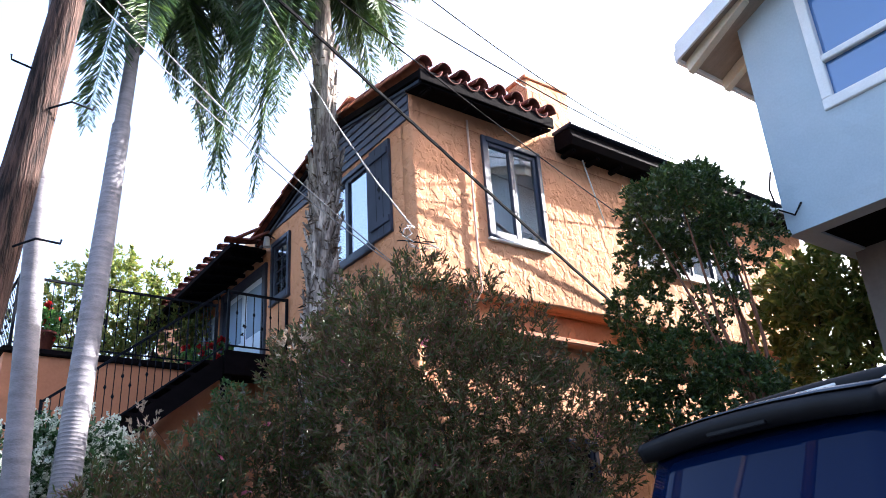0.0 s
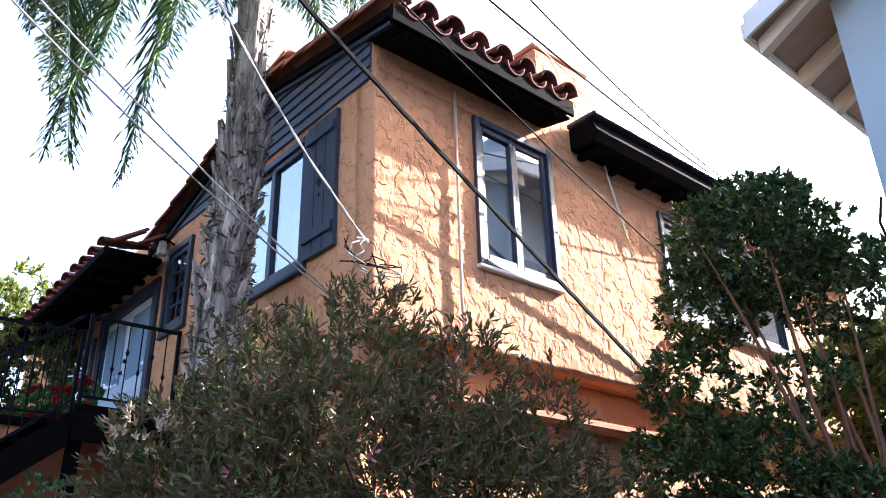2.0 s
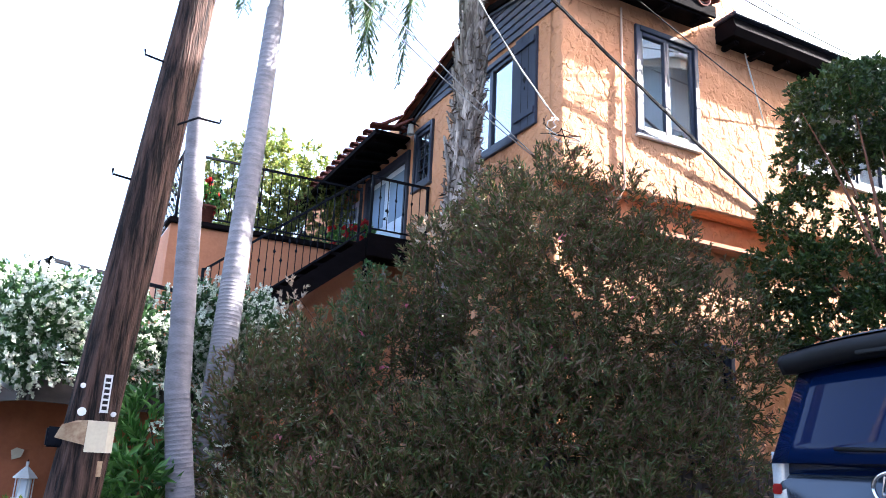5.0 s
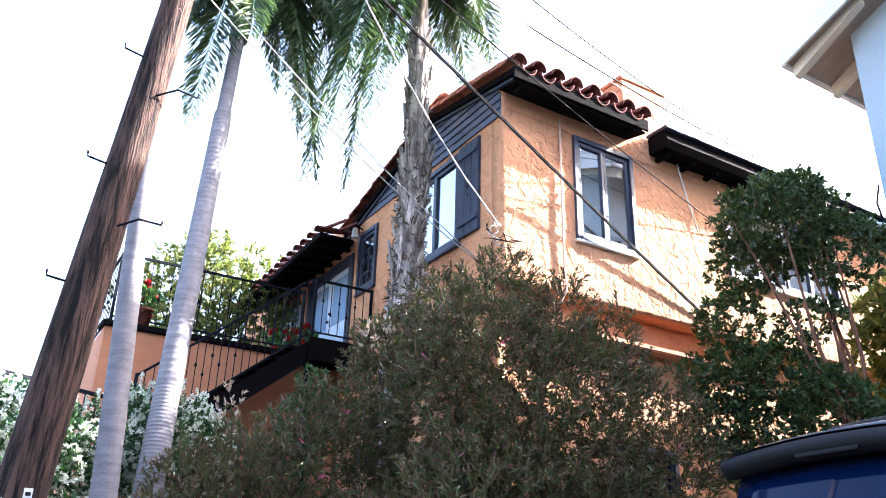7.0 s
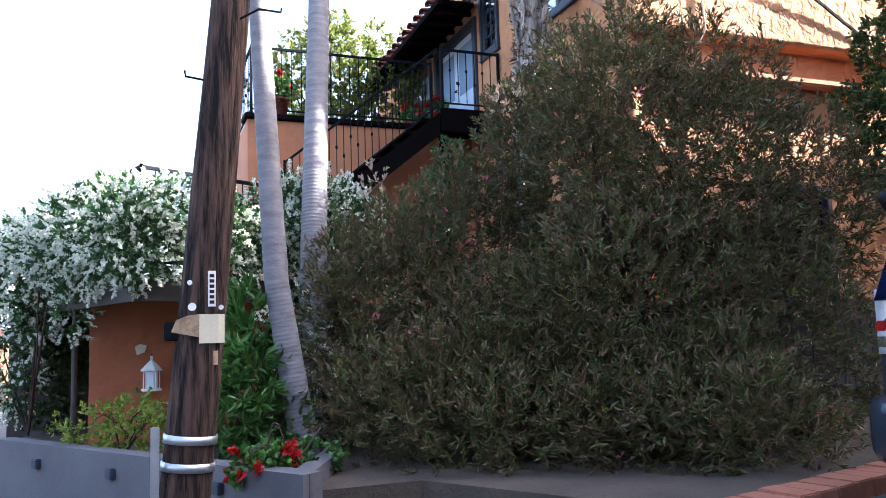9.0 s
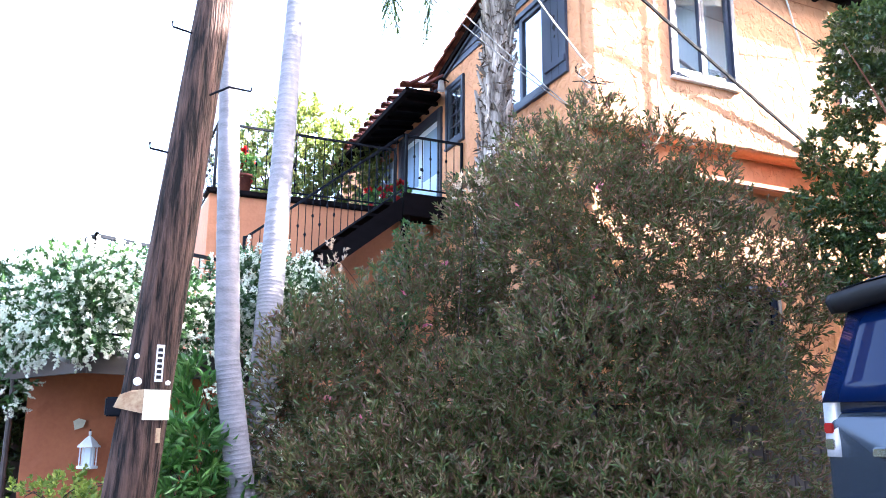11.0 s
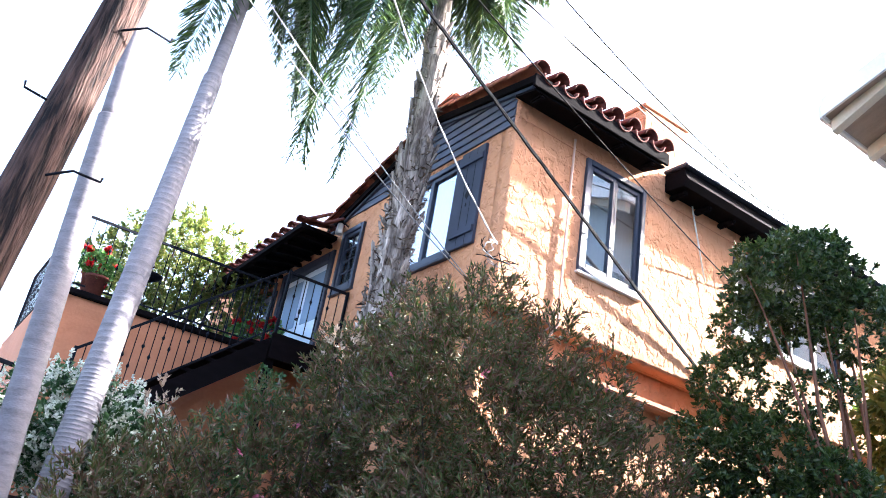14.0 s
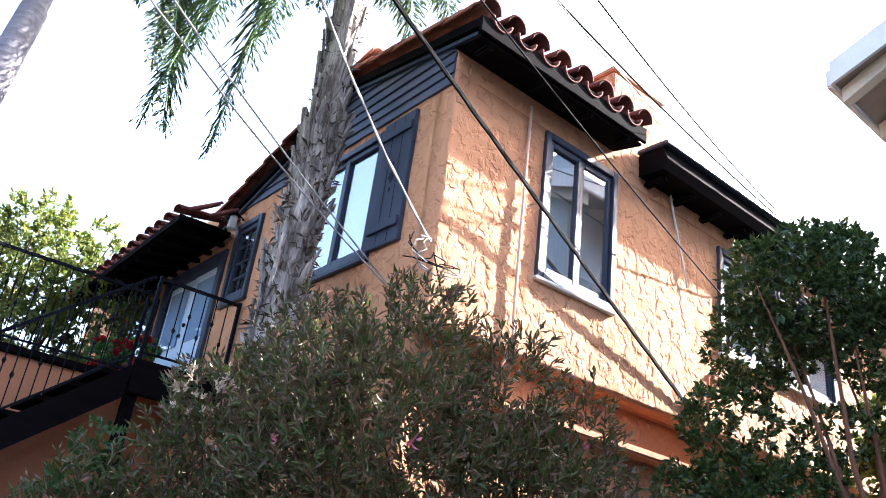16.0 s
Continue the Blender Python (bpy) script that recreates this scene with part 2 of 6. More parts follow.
M = dict(
    pane=clear_glass("clear_window_pane"),
    stucco=trowelled("trowelled_stucco", (0.66, 0.325, 0.172), (0.54, 0.245, 0.125)),
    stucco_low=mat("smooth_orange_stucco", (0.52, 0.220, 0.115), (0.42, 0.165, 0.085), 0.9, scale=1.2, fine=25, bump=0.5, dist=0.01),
    blue=mat("slate_blue_paint", (0.040, 0.048, 0.078), (0.026, 0.032, 0.052), 0.5, scale=3, fine=80, bump=0.15, dist=0.003),
    siding=mat("slate_blue_boards", (0.075, 0.085, 0.120), (0.052, 0.060, 0.088), 0.6, scale=2, fine=60, bump=0.25, dist=0.004, stretch=(1, 0.15, 2), spread=0.08),
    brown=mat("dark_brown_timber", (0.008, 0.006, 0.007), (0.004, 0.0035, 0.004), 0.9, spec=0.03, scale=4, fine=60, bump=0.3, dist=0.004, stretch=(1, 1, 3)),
    tile=mat("terracotta", (0.19, 0.060, 0.042), (0.085, 0.028, 0.025), 0.92, spec=0.2, scale=4, fine=40, bump=0.4, dist=0.006, spread=0.3),
    iron=mat("black_iron", (0.008, 0.010, 0.016), (0.005, 0.006, 0.009), 0.8, spec=0.1, scale=8, fine=90, bump=0.1, dist=0.002),
    white=mat("white_paint", (0.78, 0.78, 0.76), (0.64, 0.64, 0.62), 0.5, scale=3, fine=50, bump=0.1, dist=0.002),
    door=mat("pale_blue_door_paint", (0.62, 0.72, 0.84), (0.50, 0.60, 0.72), 0.45, scale=3, fine=50, bump=0.1, dist=0.002),
    grey=mat("grey_blue_stucco", (0.42, 0.50, 0.55), (0.33, 0.41, 0.46), 0.9, scale=1.2, fine=45, bump=0.4, dist=0.006),
    glass=glass("window_glass"),
    darkglass=glass("dark_glass", (0.010, 0.014, 0.022)),
    cloth=mat("white_curtain", (0.90, 0.91, 0.93), (0.84, 0.86, 0.89), 0.9, scale=9, fine=70, stretch=(1, 1, 0.04), bump=0.15, dist=0.004),
    pole=mat("weathered_pole_wood", (0.092, 0.054, 0.043), (0.009, 0.007, 0.007), 0.95, sharp=0.55, scale=24, fine=95, bump=1.0, dist=0.04, stretch=(1, 1, 0.09), mix=0.5, spec=0.2),
    steel=mat("galvanised_steel", (0.55, 0.57, 0.60), (0.40, 0.42, 0.45), 0.4, 0.8, scale=6, fine=60, bump=0.15, dist=0.002),
    palm=mat("pale_palm_bark", (0.215, 0.20, 0.215), (0.13, 0.12, 0.128), 0.85, scale=5, fine=40, bump=0.4, dist=0.008, stretch=(1, 1, 3)),
    boots=mat("dry_palm_boots", (0.48, 0.41, 0.36), (0.10, 0.075, 0.062), 0.9, scale=12, fine=60, bump=0.9, dist=0.02, stretch=(1, 1, 0.15), spread=0.45, sharp=0.7),
    shaft=mat("green_crownshaft", (0.12, 0.24, 0.10), (0.08, 0.16, 0.08), 0.4, scale=3, fine=30, bump=0.1, dist=0.004),
    frond=leafy("palm_leaflets", [(0.022, 0.050, 0.014), (0.040, 0.085, 0.018), (0.09, 0.14, 0.026)], 0.35, 0.22),
    shrub=leafy("olive_purple_leaves", [(0.042, 0.070, 0.015), (0.074, 0.106, 0.022), (0.135, 0.070, 0.044), (0.110, 0.112, 0.032), (0.200, 0.096, 0.074)], 0.45, 0.35),
    tree=leafy("dark_glossy_leaves", [(0.020, 0.048, 0.014), (0.040, 0.080, 0.020), (0.085, 0.125, 0.026)], 0.32, 0.3),
    lime=leafy("sunlit_yellow_green_leaves", [(0.07, 0.12, 0.022), (0.14, 0.18, 0.035), (0.22, 0.21, 0.05)], 0.5, 0.4),
    hedge=leafy("bright_hedge_leaves", [(0.10, 0.16, 0.022), (0.19, 0.25, 0.035), (0.30, 0.34, 0.06)], 0.45, 0.4),
    vine=leafy("jasmine_leaves", [(0.025, 0.07, 0.02), (0.05, 0.12, 0.03), (0.07, 0.15, 0.05)], 0.4, 0.3),
    petal=leafy("white_petals", [(0.66, 0.69, 0.56), (0.80, 0.80, 0.70)], 0.6, 0.3),
    red=leafy("red_petals", [(0.34, 0.006, 0.008), (0.52, 0.012, 0.012)], 0.6, 0.3),
    pink=leafy("pink_petals", [(0.60, 0.10, 0.22), (0.55, 0.22, 0.24)], 0.6, 0.3),
    green=leafy("fresh_green_leaves", [(0.03, 0.10, 0.015), (0.06, 0.17, 0.03), (0.11, 0.22, 0.05)], 0.4, 0.35),
    twig=mat("red_brown_twigs", (0.060, 0.036, 0.027), (0.032, 0.020, 0.016), 0.85, scale=8, fine=60, bump=0.4, dist=0.004),
    soil=mat("leaf_strewn_soil", (0.085, 0.063, 0.048), (0.045, 0.034, 0.027), 0.95, scale=2, fine=30, bump=0.8, dist=0.03),
    asphalt=mat("asphalt", (0.062, 0.060, 0.058), (0.042, 0.041, 0.040), 0.9, scale=1, fine=90, bump=0.5, dist=0.006),
    concrete=mat("grey_painted_concrete", (0.125, 0.118, 0.130), (0.085, 0.080, 0.092), 0.85, scale=2, fine=45, bump=0.4, dist=0.006),
    brick=mat("red_brick", (0.36, 0.13, 0.075), (0.24, 0.085, 0.055), 0.85, scale=6, fine=60, bump=0.4, dist=0.004, spread=0.2),
    car=mat("grey_car_paint", (0.045, 0.058, 0.080), (0.038, 0.050, 0.070), 0.25, 0.5, scale=2, fine=200, bump=0.0, spec=0.6),
    black=mat("black_plastic", (0.008, 0.008, 0.010), (0.005, 0.005, 0.006), 0.6, spec=0.2, scale=6, fine=120, bump=0.1, dist=0.001),
    chrome=mat("chrome", (0.75, 0.76, 0.78), (0.66, 0.67, 0.70), 0.12, 1.0, scale=4, fine=60, bump=0.0),
    rubber=mat("tyre_rubber", (0.018, 0.018, 0.019), (0.012, 0.012, 0.012), 0.85, scale=8, fine=90, bump=0.3, dist=0.003),
    lamp_clear=mat("clear_lamp_plastic", (0.55, 0.56, 0.58), (0.40, 0.41, 0.44), 0.15, 0.2, scale=14, fine=60, bump=0.2, dist=0.004),
    lamp_red=mat("red_lamp_plastic", (0.30, 0.012, 0.012), (0.20, 0.008, 0.008), 0.15, scale=14, fine=60, bump=0.1, dist=0.003),
    # reflected blue sky is put into the base colour of this glass
    skyglass=glass("sky_painted_glass", (0.03, 0.10, 0.26)),
    # pale blue base paints in the sky mirrored by the door panes
    doorglass=glass("sky_paled_door_glass", (0.30, 0.42, 0.60)),
    cream=mat("cream_paint", (0.62, 0.57, 0.44), (0.48, 0.43, 0.33), 0.6, scale=3, fine=50, bump=0.15, dist=0.003),
    soffit=mat("weathered_roof_boards", (0.36, 0.31, 0.25), (0.24, 0.20, 0.165), 0.8, scale=3, fine=50, bump=0.3, dist=0.004, stretch=(4, 1, 1)),
    rust=mat("rusty_plate", (0.42, 0.33, 0.22), (0.16, 0.08, 0.045), 0.7, scale=9, fine=50, bump=0.3, dist=0.004),
    bark_red=mat("smooth_reddish_bark", (0.24, 0.10, 0.055), (0.12, 0.055, 0.035), 0.7, scale=6, fine=50, bump=0.4, dist=0.005, stretch=(1, 1, 0.3)),
    beam=mat("grey_brown_beam", (0.070, 0.056, 0.054), (0.045, 0.037, 0.036), 0.8, scale=3, fine=50, bump=0.3, dist=0.004, stretch=(1, 1, 4)),
    fence=mat("dark_fence_boards", (0.085, 0.07, 0.066), (0.05, 0.042, 0.04), 0.85, scale=4, fine=50, bump=0.4, dist=0.004, stretch=(3, 1, 0.3), spread=0.15),
    fibre=leafy("palm_fibre", [(0.045, 0.028, 0.018), (0.11, 0.075, 0.05), (0.22, 0.16, 0.11)], 0.8, 0.1),
    straw=leafy("dry_seed_heads", [(0.42, 0.30, 0.20), (0.55, 0.45, 0.34), (0.30, 0.18, 0.12)], 0.7, 0.35),
    # dark car glass; the blue of mirrored sky is put into its base
    carglass=glass("sky_blued_car_glass", (0.002, 0.008, 0.036), coat=0.0, spec=0.12),
    pipe=mat("pale_peach_paint", (0.62, 0.42, 0.32), (0.5, 0.33, 0.25), 0.6, scale=3, fine=50, bump=0.1, dist=0.002),
    porch_wall=mat("deep_orange_stucco", (0.40, 0.135, 0.060), (0.30, 0.095, 0.045), 0.9, scale=1.6, fine=25, bump=0.5, dist=0.01),
    rake=mat("pale_terracotta", (0.44, 0.17, 0.105), (0.28, 0.10, 0.065), 0.9, spec=0.2, scale=4, fine=40, bump=0.3, dist=0.004, spread=0.15),
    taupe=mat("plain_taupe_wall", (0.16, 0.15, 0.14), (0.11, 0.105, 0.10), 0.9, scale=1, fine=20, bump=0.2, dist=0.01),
    cable=mat("black_cable", (0.010, 0.010, 0.011), (0.006, 0.006, 0.007), 0.8, spec=0.08, scale=20, fine=90, bump=0.1, dist=0.002),
    palecable=mat("weathered_grey_cable", (0.50, 0.48, 0.46), (0.16, 0.15, 0.15), 0.5, scale=9, fine=60, bump=0.2, dist=0.002),
)


# ---- builders ----
def link(name, bm, material, smooth=False):
    me = bpy.data.meshes.new(name)
    bm.to_mesh(me)
    bm.free()
    me.materials.append(material)
    if smooth:
        me.polygons.foreach_set("use_smooth", [True] * len(me.polygons))
    return new(name, me)


def part(name, bm, material, parent, label="", smooth=False):
    ob = link(name, bm, material, smooth)
    ob.parent = parent
    return tagged(ob, label)


def thing(name, label, category, at=(0, 0, 0), group="", kind=""):
    ob = new(name)
    ob.empty_display_size = 0.1
    ob.location = at
    bpy.context.view_layer.update()
    return tagged(ob, label, category, group, kind)


def single(name, bm, material, label, category, group="", kind="", smooth=False):
    return tagged(link(name, bm, material, smooth), label, category, group, kind)


def box(x0, x1, y0, y1, z0, z1, bevel=0.0, bm=None, m=None):
    bm = bm or bmesh.new()
    vs = [bm.verts.new(v) for v in ((x0, y0, z0), (x1, y0, z0), (x1, y1, z0), (x0, y1, z0), (x0, y0, z1), (x1, y0, z1), (x1, y1, z1), (x0, y1, z1))]
    fs = [bm.faces.new([vs[i] for i in f]) for f in ((3, 2, 1, 0), (4, 5, 6, 7), (0, 1, 5, 4), (1, 2, 6, 5), (2, 3, 7, 6), (3, 0, 4, 7))]
    if bevel:
        edges = {e for f in fs for e in f.edges}
        bmesh.ops.bevel(bm, geom=list(edges), offset=bevel, segments=2, affect="EDGES")
    if m is not None:
        bmesh.ops.transform(bm, matrix=m, verts=bm.verts)
    return bm


def prism(points, depth, bm=None):
    """A flat outline (3D points in one plane) pushed along a vector."""
    bm = bm or bmesh.new()
    a = [bm.verts.new(p) for p in points]
    b = [bm.verts.new(Vector(p) + Vector(depth)) for p in points]
    n = len(a)
    bm.faces.new(a)
    bm.faces.new(b[::-1])
    for i in range(n):
        bm.faces.new((a[i], b[i], b[(i + 1) % n], a[(i + 1) % n]))
    bmesh.ops.recalc_face_normals(bm, faces=bm.faces)
    return bm


def tube(path, radii, sides=8, bm=None, rough=0.0, caps=True):
    """A round bar along a path; radii one number or one per point."""
    bm = bm or bmesh.new()
    path = [Vector(p) for p in path]
    if not hasattr(radii, "__len__"):
        radii = [radii] * len(path)
    rings, ref = [], None
    for i, p in enumerate(path):
        d = (path[min(i + 1, len(path) - 1)] - path[max(i - 1, 0)]).normalized()
        if ref is None:
            ref = d.orthogonal().normalized()
        ref = (ref - d * ref.dot(d)).normalized()
        side = d.cross(ref)
        ring = []
        for k in range(sides):
            a = 2 * math.pi * k / sides
            r = radii[i] * (1 + rough * (noise.noise(p * 7 + Vector((math.cos(a), math.sin(a), 0)) * 2)))
            ring.append(bm.verts.new(p + (ref * math.cos(a) + side * math.sin(a)) * r))
        rings.append(ring)
    for r0, r1 in zip(rings, rings[1:]):
        for k in range(sides):
            bm.faces.new((r0[k], r0[(k + 1) % sides], r1[(k + 1) % sides], r1[k]))
    if caps:
        bm.faces.new(rings[0][::-1])
        bm.faces.new(rings[-1])
    return bm


def hang(a, b, sag, n=16):
    a, b = Vector(a), Vector(b)
    return [a.lerp(b, i / n) - Vector((0, 0, sag * 4 * (i / n) * (1 - i / n))) for i in range(n + 1)]


def polar(az, r, z):
    return Vector((r * math.sin(radians(az)), r * math.cos(radians(az)), z))


rng = np.random.default_rng(5)


def unit(v):
    return v / (np.linalg.norm(v, axis=1, keepdims=True) + 1e-9)


def leaves(base, way, length, width, curl=0.15):
    """A mesh of pointed leaves, each a folded blade of four corners: base points, directions, lengths, widths."""
    n = len(base)
    way = unit(way)
    side = unit(np.cross(way, unit(rng.normal(size=(n, 3)))))
    up = np.cross(side, way)
    length, width = np.broadcast_to(length, n)[:, None], np.broadcast_to(width, n)[:, None]
    mid = base + way * length * 0.55
    v = np.stack([base, mid + side * width / 2 + up * length * curl, base + way * length, mid - side * width / 2 + up * length * curl], 1).reshape(-1, 3)
    i = np.arange(n)[:, None] * 4
    me = bpy.data.meshes.new("leaves")
    me.vertices.add(4 * n)
    me.vertices.foreach_set("co", v.astype(np.float32).ravel())
    me.loops.add(6 * n)
    me.loops.foreach_set("vertex_index", (i + np.array([[0, 1, 2, 0, 2, 3]])).ravel().astype(np.int32))
    me.polygons.add(2 * n)
    me.polygons.foreach_set("loop_start", np.arange(0, 6 * n, 3, dtype=np.int32))
    me.update()
    me.validate()
    return me


def foliage(name, me, material, parent, label=""):
    me.materials.append(material)
    ob = new(name, me)
    ob.parent = parent
    return tagged(ob, label, kind="stuff")


# ---- ground ----
def ground_height(x, y):
    rise = 0.39 * min(max((x - 1.2) / 2.4, 0.0), 1.0) ** 1.5
    return rise


bm = bmesh.new()
steps = [-400, -120, -40, -16] + [-8 + 0.5 * i for i in range(61)] + [30, 60, 150, 400]
grid = [[bm.verts.new((x, y, ground_height(x, y))) for y in steps] for x in steps]
for i in range(len(steps) - 1):
    for j in range(len(steps) - 1):
        bm.faces.new((grid[i][j], grid[i + 1][j], grid[i + 1][j + 1], grid[i][j + 1]))
single("ground", bm, M["asphalt"], "dark grey asphalt street and driveway", "ground", kind="structure", smooth=True)

# unseen plain walls closing the street behind, added to cut the sky light
single("wall_south", box(-26, 30, -9.4, -9.0, -0.1, 8.5), M["taupe"], "unseen plain wall added to block sky light from the south", "wall", kind="structure")
single("wall_west", box(-18.4, -18.0, -9.0, 6.0, -0.1, 3.6), M["taupe"], "unseen plain wall added to block sky light from the west", "wall", kind="structure")

# ---- the orange house ----
XF, YF = 5.24, 7.32
XE, YB = 14.6, 17.5
Z0, ZB, ZT = 0.3, 4.97, 7.50
house = thing("house", "two-storey orange stucco house with terracotta roof tiles", "house", (XF, YF, Z0))


def hpart(name, bm, material, label="", smooth=False, parent=house):
    ob = part(name, bm, material, parent, label, smooth)
    base = parent
    while base.parent:
        base = base.parent
    ob.matrix_parent_inverse = Matrix.Identity(4)
    ob.location = -Vector(base.location) if parent is base else (0, 0, 0)
    return ob


def wall_with_holes(axis, at, thick, u0, u1, z0, z1, holes, lumps=0.0, step=0.07):
    """A wall in a plane x=at or y=at, thickness going inwards, with real openings (u0, u1, z0, z1)."""
    us = sorted({u0, u1, *[h[0] for h in holes], *[h[1] for h in holes]})
    zs = sorted({z0, z1, *[h[2] for h in holes], *[h[3] for h in holes]})
    bm = bmesh.new()

    def fill(vals):
        out = []
        for a, b in zip(vals, vals[1:]):
            n = max(1, int(round((b - a) / step))) if lumps else 1
            out += [a + (b - a) * i / n for i in range(n)]
        return out + [vals[-1]]

    us, zs = fill(us), fill(zs)
    cache = {}

    def vert(i, k, deep):
        key = (i, k, deep)
        if key not in cache:
            u, z = us[i], zs[k]
            d = thick if deep else 0.0
            if lumps and not deep and 0 < i < len(us) - 1 and 0 < k < len(zs) - 1:
                q = Vector((u, z, at))
                edge = min(min(abs(u - h[0]), abs(u - h[1]), abs(z - h[2]), abs(z - h[3])) for h in holes) if holes else 1
                d -= lumps * (abs(noise.noise(q * 7.5)) * 1.4 + 0.6 * noise.noise(q * 13.0)) if edge > 0.02 else 0
            cache[key] = bm.verts.new((at + d, u, z) if axis == "x" else (u, at + d, z))
        return cache[key]

    open_at = {}
    for i in range(len(us) - 1):
        for k in range(len(zs) - 1):
            cu, cz = (us[i] + us[i + 1]) / 2, (zs[k] + zs[k + 1]) / 2
            open_at[i, k] = any(h[0] < cu < h[1] and h[2] < cz < h[3] for h in holes)
    for (i, k), hole in open_at.items():
        if hole:
            continue
        for deep in (0, 1):
            bm.faces.new([vert(i, k, deep), vert(i + 1, k, deep), vert(i + 1, k + 1, deep), vert(i, k + 1, deep)])
        for (a, b), (p, q) in (((-1, 0), ((i, k), (i, k + 1))), ((1, 0), ((i + 1, k), (i + 1, k + 1))), ((0, -1), ((i, k), (i + 1, k))), ((0, 1), ((i, k + 1), (i + 1, k + 1)))):
            if open_at.get((i + a, k + b), True):
                bm.faces.new([vert(*p, 0), vert(*q, 0), vert(*q, 1), vert(*p, 1)])
    bmesh.ops.recalc_face_normals(bm, faces=bm.faces)
    return bm


W1 = (6.48, 7.48, 5.82, 7.30)
W2 = (9.48, 12.1, 5.97, 7.20)
LW = (8.34, 9.62, 5.80, 7.10)
SW = (10.85, 11.42, 5.98, 6.97)
DR = (11.72, 13.55, 4.86, 6.70)
W3 = (13.3, 14.1, 3.9, 5.6)
hpart("wall", wall_with_holes("y", YF, 0.22, XF, XE, ZB, ZT + 0.25, [W1, W2], lumps=0.013, step=0.045), M["stucco"], "roughly trowelled orange stucco wall", True)
hpart("wall", wall_with_holes("x", XF, 0.22, YF + 0.226, YB, Z0, 7.5, [LW, SW, DR], lumps=0.012, step=0.09), M["stucco"], "orange stucco side wall", True)
hpart("wall", wall_with_holes("y", YF + 0.28, 0.2, XF + 0.226, XE, Z0, ZB - 0.004, [(7.2, 8.2, 1.6, 3.2)], lumps=0.02, step=0.06), M["stucco"], "orange stucco ground-floor wall", True)
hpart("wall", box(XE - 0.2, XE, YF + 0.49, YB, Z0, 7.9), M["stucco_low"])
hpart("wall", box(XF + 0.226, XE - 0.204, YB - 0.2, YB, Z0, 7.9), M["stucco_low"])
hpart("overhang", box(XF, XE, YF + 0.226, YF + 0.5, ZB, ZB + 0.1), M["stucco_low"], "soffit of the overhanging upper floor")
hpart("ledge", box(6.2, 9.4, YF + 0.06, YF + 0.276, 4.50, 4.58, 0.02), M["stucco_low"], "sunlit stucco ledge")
# solid near-black block paints the darkness of the rooms behind the windows
hpart("interior", box(XF + 0.5, XE - 0.5, YF + 0.9, YB - 0.5, Z0, 7.3), M["brown"], "near-black block standing in for unlit rooms")


